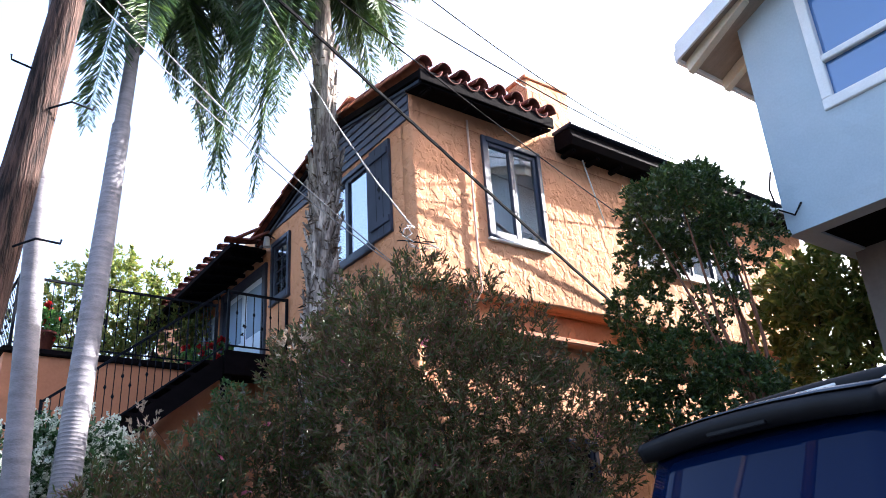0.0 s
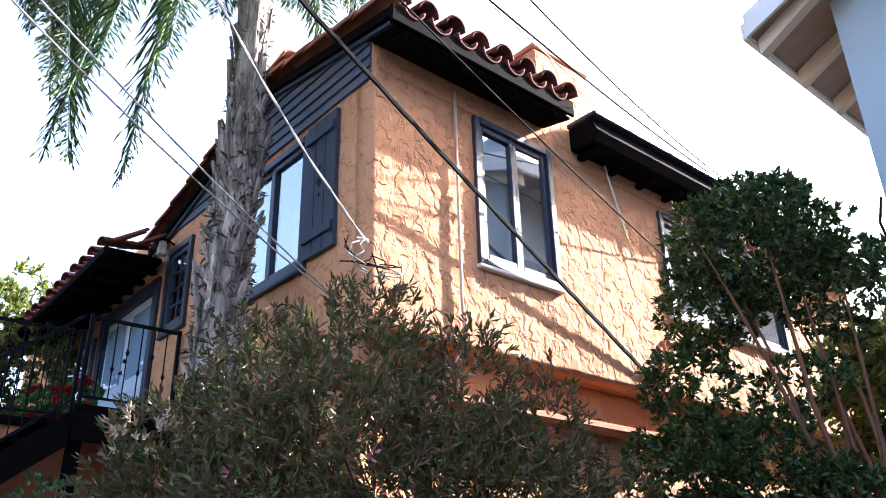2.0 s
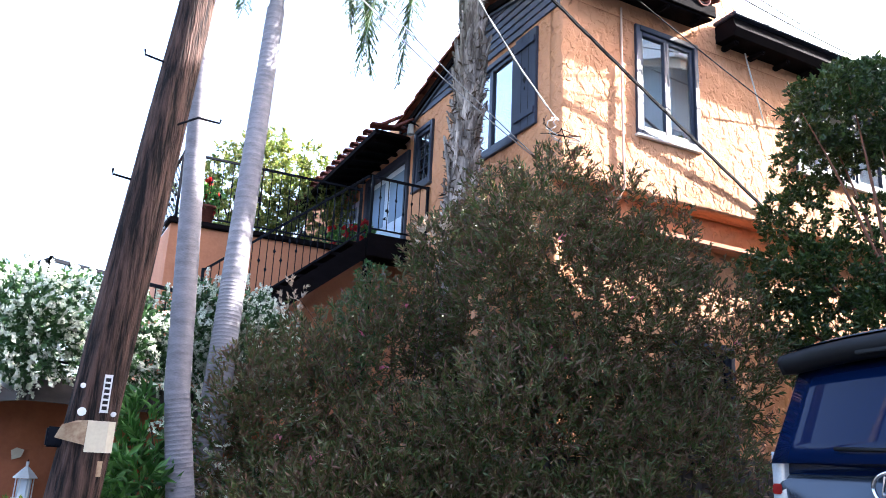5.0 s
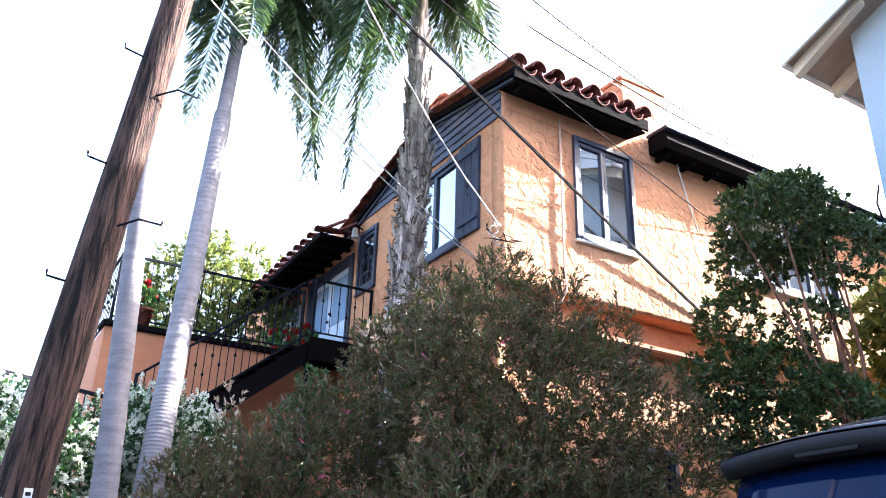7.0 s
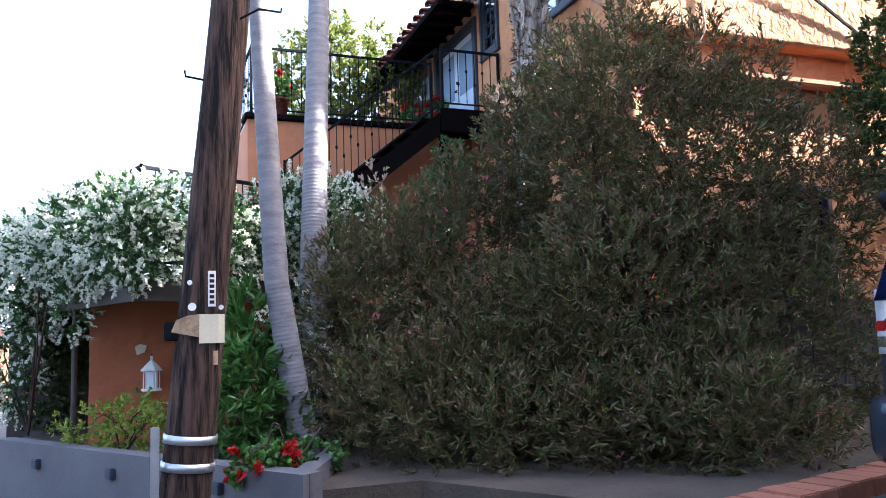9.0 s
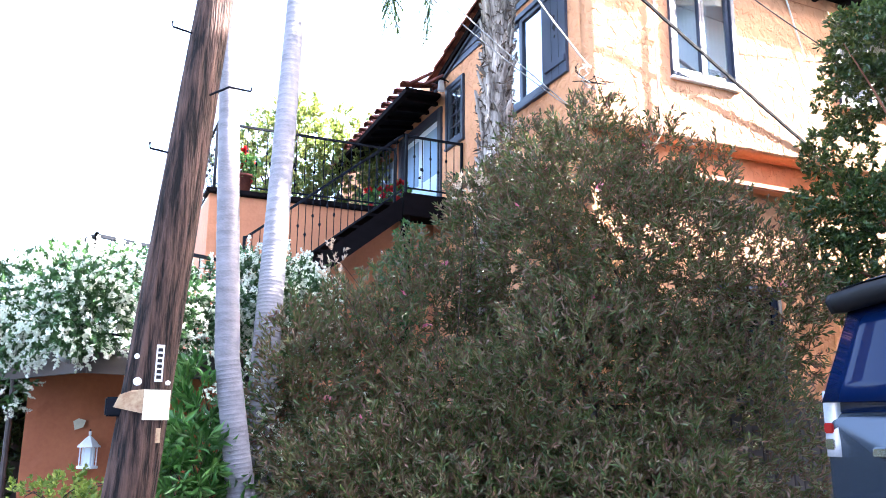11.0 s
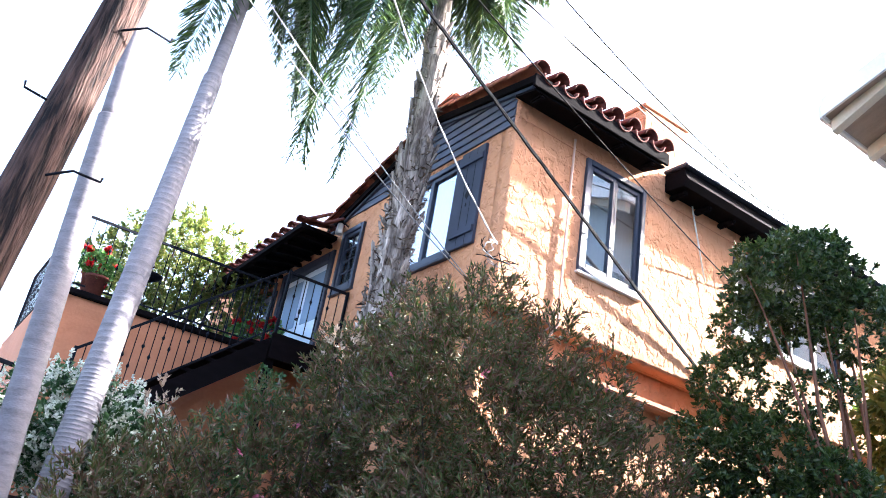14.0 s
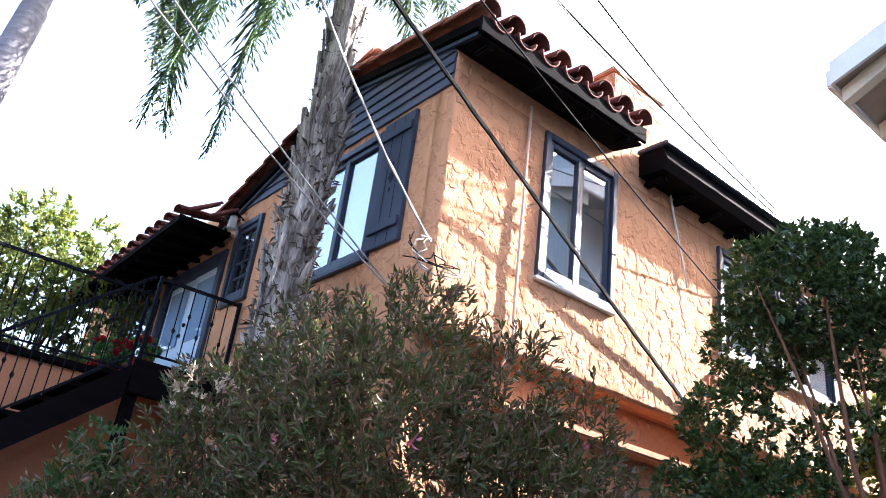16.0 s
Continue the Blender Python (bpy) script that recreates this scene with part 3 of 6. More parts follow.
def sash(axis, at, u0, u1, z0, z1, frame_m, lights=2, bars=0, trim=0.09, glass_m=None, sill=True, label="slate-blue framed window", cloth=True):
    """A window set into an opening of a wall: casing, mullions, panes and a sill."""
    out = -1

    def slab(a, b, c, d, front, back, bevel=0.006):
        return box(at + front, at + back, a, b, c, d, bevel) if axis == "x" else box(a, b, at + front, at + back, c, d, bevel)

    win = hpart("window", slab(u0 - trim * 0.6, u0 + 0.02, z0 - trim * 0.5, z1 + trim * 0.6, -0.045, 0.06), frame_m, label)
    sub = lambda name, bm, m, lab="", sm=False: tagged_child(win, name, bm, m, lab, sm)  # noqa: E731
    sub("frame", slab(u1 - 0.02, u1 + trim * 0.6, z0 - trim * 0.5, z1 + trim * 0.6, -0.045, 0.06), frame_m)
    sub("frame", slab(u0 + 0.021, u1 - 0.021, z1 - 0.02, z1 + trim * 0.6, -0.048, 0.06), frame_m)
    sub("frame", slab(u0 + 0.021, u1 - 0.021, z0 - trim * 0.5, z0 + 0.02, -0.048, 0.06), frame_m)
    if sill:
        sub("sill", slab(u0 - trim * 0.8, u1 + trim * 0.8, z0 - trim * 0.5 - 0.035, z0 - trim * 0.5 - 0.002, -0.06, 0.03, 0.008), M["white"] if axis == "y" else frame_m, "pale window sill")
    w = (u1 - u0 - 0.05) / lights
    for k in range(lights):
        a, b = u0 + 0.025 + k * w, u0 + 0.025 + (k + 1) * w
        for p, q, r, s in ((a, a + 0.055, z0 + 0.022, z1 - 0.022), (b - 0.055, b, z0 + 0.022, z1 - 0.022)):
            sub("sash_rail", slab(p + 0.002, q - 0.002, r, s, -0.02 + 0.012 * (k % 2), 0.05), frame_m)
        for r, s in ((z0 + 0.023, z0 + 0.085), (z1 - 0.085, z1 - 0.023)):
            sub("sash_rail", slab(a + 0.056, b - 0.056, r, s, -0.02 + 0.012 * (k % 2), 0.05), frame_m)
        for j in range(1, bars + 1):
            zz = z0 + 0.08 + (z1 - z0 - 0.16) * j / (bars + 1)
            sub("glazing_bar", slab(a + 0.056, b - 0.056, zz - 0.012, zz + 0.012, 0.0, 0.03, 0.003), frame_m)
        if bars:
            c = (a + b) / 2
            sub("glazing_bar", slab(c - 0.012, c + 0.012, z0 + 0.088, z1 - 0.088, 0.002, 0.028, 0.003), frame_m)
        pane = sub("pane", slab(a + 0.045, b - 0.045, z0 + 0.075, z1 - 0.075, 0.012, 0.018, 0), glass_m or M["pane"], "reflecting pane")
        pane.visible_shadow = False
    if cloth:
        for k in range(lights):
            a, b = u0 + 0.03 + k * w, u0 + 0.03 + (k + 1) * w
            lo, hi = (a, b - 0.03 * w) if k % 2 == 0 else (a + 0.02 * w, b)
            bm = bmesh.new()
            n = 40
            top, low = [], []
            for i in range(n + 1):
                u = lo + (hi - lo) * i / n
                d = 0.066 + 0.004 * math.sin(i * 1.15 + k) + 0.002 * math.sin(i * 2.7)
                p, q = ((at + d, u, z1 - 0.03), (at + d + 0.012, u, z0 + 0.1 + 0.12 * (k % 2))) if axis == "x" else ((u, at + d, z1 - 0.03), (u, at + d + 0.012, z0 + 0.1 + 0.12 * (k % 2)))
                top.append(bm.verts.new(p))
                low.append(bm.verts.new(q))
            for i in range(n):
                bm.faces.new((low[i], low[i + 1], top[i + 1], top[i]))
            bmesh.ops.solidify(bm, geom=bm.faces[:], thickness=0.003)
            sub("curtain", bm, M["cloth"], "white gathered curtain", True)
    return win


def tagged_child(parent, name, bm, m, label="", smooth=False):
    ob = part(name, bm, m, parent, label, smooth)
    return ob


sash("y", YF, *W1[:2], *W1[2:], M["blue"], 2)
sash("y", YF, *W2[:2], *W2[2:], M["blue"], 4)
sash("x", XF, *LW[:2], *LW[2:], M["blue"], 2)
sash("x", XF, *SW[:2], *SW[2:], M["blue"], 1, bars=3)
sash("y", YF + 0.28, 7.2, 8.2, 1.6, 3.2, M["blue"], 1, glass_m=M["darkglass"], label="ground-floor window behind the shrub")

# shutter beside the side window
sy0, sy1, sz0, sz1 = 7.80, 8.30, 5.80, 7.19
shutter = hpart("shutter", box(XF - 0.05, XF - 0.006, sy0, sy1, sz0, sz1, 0.006), M["blue"], "slate-blue board shutter with diamond cut-outs")
for k in (1, 2):
    y = sy0 + (sy1 - sy0) * k / 3
    tagged_child(shutter, "groove", box(XF - 0.052, XF - 0.0505, y - 0.004, y + 0.004, sz0 + 0.02, sz1 - 0.02), M["black"])
for z in (sz0 + 0.15, sz1 - 0.22):
    tagged_child(shutter, "batten", box(XF - 0.075, XF - 0.051, sy0 + 0.015, sy1 - 0.015, z, z + 0.09, 0.005), M["blue"])
# no real holes: black diamond plates paint the shade inside the cut-outs
for z, s in ((6.52, 0.07), (6.66, 0.03), (6.38, 0.03)):
    yc = (sy0 + sy1) / 2
    tagged_child(shutter, "cut_out", prism([(XF - 0.054, yc, z - s), (XF - 0.054, yc + s * 0.7, z), (XF - 0.054, yc, z + s), (XF - 0.054, yc - s * 0.7, z)], (0.003, 0, 0)), M["black"], "black diamond plate painting the shade of a cut-out")

# gable: boards and tiled roof with its ridge along x
EY, EZ, RY, RZ, FY, FZ = 6.90, 7.78, 9.0, 8.13, 12.0, 7.26
GX0, GX1 = 5.08, 7.56


def rake(y):
    return EZ + (RZ - EZ) * (y - EY) / (RY - EY) if y < RY else RZ + (FZ - RZ) * (y - RY) / (FY - RY)


zs = [7.26 + 0.125 * i for i in range(8)]
for k, z in enumerate(zs):
    z1 = z + 0.12
    ys = [y / 50 for y in range(int(50 * 7.34), int(50 * 12.0)) if rake(y / 50) - 0.14 > z + 0.02]
    if not ys:
        continue
    a, b = min(ys), max(ys)
    full = [y / 50 for y in range(int(50 * 7.34), int(50 * 12.0)) if rake(y / 50) - 0.13 > z1]
    if full:
        head = [(XF - 0.012, max(full), z1), (XF - 0.012, min(full), z1)]
    else:
        head = [(XF - 0.012, RY, RZ - 0.13)]
    if full and abs(min(full) - a) < 0.03:
        head[-1] = (XF - 0.012, a, z1)
    hpart("siding_board", prism([(XF - 0.03, a, z + 0.004), (XF - 0.03, b, z + 0.004)] + head, (0.05, 0, 0)), M["siding"], "slate-blue siding board")
hpart("wall", prism([(XF + 0.02, 7.33, 7.5), (XF + 0.02, 12.0, 7.5 - 0.3), (XF + 0.02, 12.0, 7.0), (XF + 0.02, RY, RZ - 0.15), (XF + 0.02, 7.33, rake(7.33) - 0.14)], (0.18, 0, 0)), M["brown"], "gable wall behind the boards")


def barrel(length, r0=0.125, r1=0.10, thick=0.02, seg=8):
    """A half-round roof tile, open below, its butt end towards -y."""
    bm = bmesh.new()
    rows = []
    for y, r in ((0, r0), (length, r1)):
        rows.append([[bm.verts.new((rr * math.cos(math.pi * k / seg), y, rr * math.sin(math.pi * k / seg) * 0.95)) for k in range(seg + 1)] for rr in (r, r - thick)])
    (o0, i0), (o1, i1) = rows
    for k in range(seg):
        bm.faces.new((o0[k], o0[k + 1], o1[k + 1], o1[k]))
        bm.faces.new((i0[k + 1], i0[k], i1[k], i1[k + 1]))
        bm.faces.new((o0[k + 1], o0[k], i0[k], i0[k + 1]))
        bm.faces.new((o1[k], o1[k + 1], i1[k + 1], i1[k]))
    for k in (0, seg):
        bm.faces.new((o0[k], o1[k], i1[k], i0[k]))
    bmesh.ops.recalc_face_normals(bm, faces=bm.faces)
    me = bpy.data.meshes.new("roof_tile")
    bm.to_mesh(me)
    bm.free()
    me.materials.append(M["tile"])
    me.polygons.foreach_set("use_smooth", [len(p.vertices) == 4 for p in me.polygons])
    return me


TILE = barrel(0.46)
RAKE = barrel(0.46)
RAKE.materials.clear()
RAKE.materials.append(M["rake"])


def tile_at(parent, m, name="roof_tile", size=1.0):
    ob = new(name, RAKE if name == "rake_tile" else TILE)
    ob.parent = parent
    ob.matrix_local = m @ Matrix.Diagonal((size, 1, size, 1))
    return ob


def tiled_slope(parent, origin, across, down, count, rows, gap, course=0.36, jitter=0.012, size=1.0):
    """Covers a slope with barrel tiles; rows of caps with pans (turned over) between them."""
    across, down = Vector(across).normalized(), Vector(down).normalized()
    up = -down
    normal = across.cross(up).normalized()
    if normal.z < 0:
        normal = -normal
    base = Matrix((across, up, normal)).transposed().to_4x4()
    if base.determinant() < 0:
        base = Matrix((-across, up, normal)).transposed().to_4x4()
    for c in range(count):
        for r in range(rows):
            p = Vector(origin) + across * gap * c + up * course * r + normal * (0.05 + 0.012 * (r > 0))
            wob = pose(0, 0, 0, random.uniform(-2, 2) + 2.0, 0, random.uniform(-2.5, 2.5))
            tile_at(parent, Matrix.Translation(p + normal * random.uniform(0, jitter)) @ base @ wob, size=size)
            if c < count - 1:
                q = p + across * gap / 2 - normal * 0.0
                tile_at(parent, Matrix.Translation(q - normal * 0.02) @ base @ pose(0, 0, 0, 0, 180, 0), size=size)


roof = hpart("roof", prism([(GX0 + 0.06, EY + 0.04, EZ - 0.03), (GX0 + 0.06, RY, RZ - 0.03), (GX0 + 0.06, FY, FZ - 0.03), (GX0 + 0.06, FY, FZ - 0.13), (GX0 + 0.06, RY, RZ - 0.13), (GX0 + 0.06, EY + 0.04, EZ - 0.13)], (GX1 - GX0 - 0.1, 0, 0)), M["brown"], "gable roof of old terracotta barrel tiles")
d1 = Vector((0, EY - RY, EZ - RZ)).normalized()
d2 = Vector((0, FY - RY, FZ - RZ)).normalized()
tiled_slope(roof, (GX0 + 0.12, EY - 0.03, EZ - 0.01), (1, 0, 0), d1, 8, 6, 0.318)
tiled_slope(roof, (GX0 + 0.12, FY, FZ - 0.01), (1, 0, 0), d2, 8, 9, 0.318)
# tiles laid along the rake
for k in range(5):
    y = EY + 0.05 + 0.42 * k
    m = Matrix.Translation((GX0 + 0.07, y, rake(y) - 0.005)) @ pose(0, 0, 0, math.degrees(math.atan2(RZ - EZ, RY - EY)), 0, 0)
    tile_at(roof, m, "rake_tile", 1.05)
for k in range(8):
    y = FY - 0.42 * k
    m = Matrix.Translation((GX0 + 0.07, y, rake(y) - 0.005)) @ pose(0, 0, 0, math.degrees(math.atan2(RZ - FZ, FY - RY)), 0, 180)
    tile_at(roof, m, "rake_tile", 1.05)
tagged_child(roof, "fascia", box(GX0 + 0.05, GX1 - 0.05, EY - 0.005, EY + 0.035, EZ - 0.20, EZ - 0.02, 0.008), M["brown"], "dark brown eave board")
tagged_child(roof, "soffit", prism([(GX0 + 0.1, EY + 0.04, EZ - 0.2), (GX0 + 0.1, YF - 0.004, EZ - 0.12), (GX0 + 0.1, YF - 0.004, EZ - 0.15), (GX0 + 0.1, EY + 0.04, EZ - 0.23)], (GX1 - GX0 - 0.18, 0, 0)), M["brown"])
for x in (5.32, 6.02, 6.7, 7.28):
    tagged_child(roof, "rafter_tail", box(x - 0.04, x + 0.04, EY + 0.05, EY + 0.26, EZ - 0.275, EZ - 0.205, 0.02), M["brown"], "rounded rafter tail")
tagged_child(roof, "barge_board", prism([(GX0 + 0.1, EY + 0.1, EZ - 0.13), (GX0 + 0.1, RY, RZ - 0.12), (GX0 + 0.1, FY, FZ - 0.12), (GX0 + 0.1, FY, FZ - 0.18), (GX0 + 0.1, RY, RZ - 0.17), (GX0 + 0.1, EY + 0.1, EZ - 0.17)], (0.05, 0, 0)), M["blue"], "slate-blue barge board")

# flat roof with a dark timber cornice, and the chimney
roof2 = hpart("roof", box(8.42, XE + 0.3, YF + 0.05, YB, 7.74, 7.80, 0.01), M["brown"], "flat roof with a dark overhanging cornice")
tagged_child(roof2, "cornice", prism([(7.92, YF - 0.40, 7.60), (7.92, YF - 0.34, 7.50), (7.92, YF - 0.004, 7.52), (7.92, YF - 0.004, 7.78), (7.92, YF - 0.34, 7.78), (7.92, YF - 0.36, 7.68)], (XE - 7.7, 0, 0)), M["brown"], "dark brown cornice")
tagged_child(roof2, "cornice_cap", box(7.88, XE + 0.24, YF - 0.42, YF - 0.004, 7.784, 7.84, 0.012), M["blue"])
for k in range(12):
    x = 8.05 + 0.52 * k
    tagged_child(roof2, "rafter_tail", box(x - 0.045, x + 0.045, YF - 0.28, YF - 0.004, 7.42, 7.496, 0.02), M["brown"])
chimney = hpart("chimney", box(7.47, 8.38, YF + 0.012, 7.76, 7.7, 8.72, 0.015), M["stucco"], "square orange stucco chimney")
tagged_child(chimney, "cap", box(7.45, 8.40, YF - 0.006, 7.78, 8.722, 8.79, 0.012), M["stucco_low"], "chimney cap")

# downpipe and wires on the wall
pipe = hpart("downpipe", tube([(6.18, YF - 0.04, 7.5), (6.18, YF - 0.04, 5.4), (6.2, YF - 0.04, ZB + 0.02), (6.2, YF + 0.2, ZB - 0.2), (6.2, YF + 0.22, 3.6)], 0.015, 8), M["pipe"], "thin painted downpipe", True)
hpart("conduit", tube([(8.36, YF - 0.05, 7.95), (8.5, YF - 0.035, 7.4), (8.78, YF - 0.035, 6.47)], 0.012, 6), M["white"], "thin white conduit", True)
hpart("conduit", tube([(9.15, YF - 0.03, 5.0), (9.16, YF - 0.03, 5.55), (9.26, YF - 0.03, 5.63), (9.6, YF - 0.03, 5.62)], 0.02, 6), M["stucco_low"], "painted conduit bend", True)
hpart("wire", tube(hang((5.3, YF - 0.03, 7.38), (12.5, YF - 0.03, 7.32), 0.03), 0.006, 5), M["stucco_low"], "thin painted wire along the wall", True)

# double doors
door = hpart("door", box(XF + 0.02, XF + 0.07, DR[0] + 0.09, DR[0] + 0.90, DR[2], DR[3] - 0.08, 0.006), M["door"], "pale blue glazed double door")
tagged_child(door, "leaf", box(XF + 0.03, XF + 0.075, DR[0] + 0.91, DR[1] - 0.09, DR[2], DR[3] - 0.08, 0.006), M["door"])
for a, b in ((DR[0] + 0.2, DR[0] + 0.79), (DR[0] + 1.03, DR[1] - 0.2)):
    tagged_child(door, "pane", box(XF + 0.012, XF + 0.019, a, b, DR[2] + 0.80, DR[3] - 0.2), M["doorglass"], "door pane with reflected sky painted into its tone")
for a, b, c, d in ((DR[0] - 0.06, DR[0] + 0.08, DR[2], DR[3] + 0.08), (DR[1] - 0.08, DR[1] + 0.06, DR[2], DR[3] + 0.08), (DR[0] + 0.081, DR[1] - 0.081, DR[3] - 0.075, DR[3] + 0.08)):
    tagged_child(door, "casing", box(XF - 0.045, XF + 0.08, a, b, c, d, 0.008), M["blue"], "slate-blue door casing")
tagged_child(door, "handle", tube([(XF - 0.01, DR[0] + 0.86, 5.75), (XF - 0.05, DR[0] + 0.86, 5.75), (XF - 0.055, DR[0] + 0.76, 5.75)], 0.013, 8), M["iron"], "black lever handle", True)
tagged_child(door, "lock", tube([(XF + 0.01, DR[0] + 0.86, 5.92), (XF - 0.015, DR[0] + 0.86, 5.92)], 0.026, 10), M["iron"], "round black lock", True)

# glazed side light beyond the doors
side_door = hpart("door", box(XF - 0.03, XF - 0.002, 13.78, 13.90, 4.862, 6.55, 0.006), M["blue"], "second pale glazed door beyond the first")
tagged_child(side_door, "leaf", box(XF - 0.02, XF - 0.004, 13.905, 14.9, 4.862, 6.5, 0.005), M["door"])
tagged_child(side_door, "pane", box(XF - 0.028, XF - 0.0205, 14.03, 14.78, 4.862 + 0.3, 6.38), M["doorglass"], "door pane with reflected sky painted into its tone")
tagged_child(side_door, "casing", box(XF - 0.03, XF - 0.002, 14.905, 15.02, 4.862, 6.55, 0.006), M["blue"])

# porch roof over the doors
ea, eb = Vector((4.40, 11.15, 6.76)), Vector((4.40, 15.4, 6.60))
wa, wb = Vector((XF - 0.02, 11.7, 7.02)), Vector((XF - 0.02, 15.4, 6.86))
porch = hpart("porch_roof", prism([ea, wa, wb, eb], (0, 0, -0.06)), M["brown"], "low porch roof of terracotta barrel tiles")
along = (eb - ea).normalized()
downs = (ea - wa).normalized()
tiled_slope(porch, ea + Vector((0.0, 0.1, 0.02)) + downs * 0.06, along, downs, 16, 2, 0.30, size=0.66)
tagged_child(porch, "fascia", tube([ea + Vector((-0.02, -0.05, -0.06)), eb + Vector((-0.02, 0, -0.06))], 0.055, 4), M["brown"], "dark timber eave beam")
for k in range(3):
    m = Matrix.Translation(ea.lerp(wa, 0.06 + 0.36 * k) + Vector((0, 0.0, 0.05))) @ pose(0, 0, 0, 0, 0, -90) @ pose(0, 0, 0, 35, 0, 0)
    tile_at(porch, m, "roof_tile", 0.5)
for k in range(10):
    p = ea.lerp(eb, (k + 0.5) / 10)
    q = wa.lerp(wb, (k + 0.5) / 10)
    tagged_child(porch, "rafter", tube([p + Vector((0.03, 0, -0.1)), q + Vector((0, 0, -0.12))], 0.045, 4), M["brown"], "dark rafter")

# wall lantern beside the porch roof
lamp = thing("wall_lantern", "small dark wall lantern with pale glass beside the window", "wall lamp", (XF, 11.42, 7.12))
part("bracket", tube([(0, 0, 0.0), (-0.12, 0, 0.06), (-0.14, 0, 0.0)], 0.012, 6), M["iron"], lamp, "black bracket", True)
part("body", tube([(-0.14, 0, 0.0), (-0.14, 0, -0.18)], [0.045, 0.065], 6), M["white"], lamp, "pale glass body")
part("cap", tube([(-0.14, 0, 0.07), (-0.14, 0, 0.002)], [0.01, 0.075], 6), M["iron"], lamp, "dark cap")

# ---- balcony, stair and terrace ----
BY, BX, DZ = 10.83, 4.26, 4.88
balcony = thing("balcony", "dark timber balcony with a black iron railing", "balcony", (BX, BY, DZ))


def bpart(name, bm, m, label="", parent=balcony, smooth=False):
    ob = part(name, bm, m, parent, label, smooth)
    if parent.parent is None:
        ob.location = -Vector(parent.location)
    return ob


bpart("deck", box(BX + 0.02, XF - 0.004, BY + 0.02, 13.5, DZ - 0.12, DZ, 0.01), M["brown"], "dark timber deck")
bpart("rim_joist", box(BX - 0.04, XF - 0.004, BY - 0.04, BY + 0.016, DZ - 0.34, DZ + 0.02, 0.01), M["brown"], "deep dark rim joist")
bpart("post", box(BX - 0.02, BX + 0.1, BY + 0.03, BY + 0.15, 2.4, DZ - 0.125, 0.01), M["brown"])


def railing(parent, a, b, low, high, place, gap=0.13, knuckles=True, posts=(True, True)):
    """An iron railing from a to b (deck-level points): rails, balusters, each with a knuckle."""
    a, b = Vector(a), Vector(b)
    up = Vector((0, 0, 1))
    place("rail", tube([a + up * high, b + up * high], 0.024, 4), M["iron"], "flat black handrail", parent)
    place("rail", tube([a + up * low, b + up * low], 0.016, 4), M["iron"], "", parent)
    n = max(2, int((b - a).length / gap))
    for k in range(1, n):
        p = a.lerp(b, k / n)
        bmb = tube([p + up * (low + 0.01), p + up * (high - 0.01)], 0.0075, 4)
        if knuckles:
            mid = (low + high) / 2 + 0.1 * (1 if k % 2 else -1)
            tube([p + up * (mid - 0.03), p + up * mid, p + up * (mid + 0.03)], [0.009, 0.021, 0.009], 6, bmb)
        place("baluster", bmb, M["iron"], "", parent)
    for p, on in ((a, posts[0]), (b, posts[1])):
        if on:
            place("post", tube([p, p + up * (high + 0.03)], 0.027, 4), M["iron"], "square iron post", parent)


railing(balcony, (BX, BY, DZ), (XF - 0.04, BY, DZ), 0.1, 0.93, lambda n, b, m, l, p: bpart(n, b, m, l, p))

stair = thing("stair", "dark timber outside stair with black iron railing", "stairs", (2.0, BY, 3.2))
s0, s1 = Vector((BX - 0.06, BY, DZ)), Vector((1.9, BY, 3.02))


def spart(name, bm, m, label="", parent=stair, smooth=False):
    return bpart(name, bm, m, label, parent, smooth)


for y in (BY - 0.03, BY + 0.97):
    spart("stringer", prism([s0 + Vector((0, y - BY, -0.06)), s1 + Vector((0, y - BY, -0.06)), s1 + Vector((0, y - BY, -0.36)), s0 + Vector((0, y - BY, -0.40))], (0, 0.06, 0)), M["brown"], "dark timber stringer")
for k in range(9):
    p = s0.lerp(s1, (k + 0.5) / 9)
    spart("tread", box(p.x - 0.15, p.x + 0.15, BY + 0.034, BY + 0.966, p.z - 0.09, p.z - 0.04, 0.006), M["brown"])
railing(stair, s0, s1, 0.06, 0.93, lambda n, b, m, l, p: spart(n, b, m, l, p), posts=(False, True))

terrace = thing("terrace", "orange stucco terrace wall with a black iron railing on top", "terrace", (3.0, 12.0, 0.0))
tpart = lambda n, b, m, l="", p=terrace: bpart(n, b, m, l, p)  # noqa: E731
tpart("wall", wall_with_holes("y", 12.0, 0.3, 1.55, XF - 0.004, 0.0, 4.86, [], lumps=0.012, step=0.12), M["stucco_low"], "orange stucco wall")
tpart("wall", box(1.55, 1.85, 12.302, 16.5, 0.0, 4.86, 0.01), M["stucco_low"])
tpart("coping", box(1.5, BX + 0.4, 11.93, 12.35, 4.864, 4.95, 0.015), M["brown"], "dark coping")
railing(terrace, (1.62, 12.1, 4.95), (BX + 0.3, 12.1, 4.95), 0.1, 1.08, lambda n, b, m, l, p: tpart(n, b, m, l, p), gap=0.15)
railing(terrace, (1.62, 12.1, 4.95), (1.62, 16.0, 4.95), 0.1, 1.08, lambda n, b, m, l, p: tpart(n, b, m, l, p), gap=0.15, posts=(False, True))
tpart("floor", box(1.86, BX - 0.01, 12.36, 16.5, 4.78, 4.86), M["concrete"])

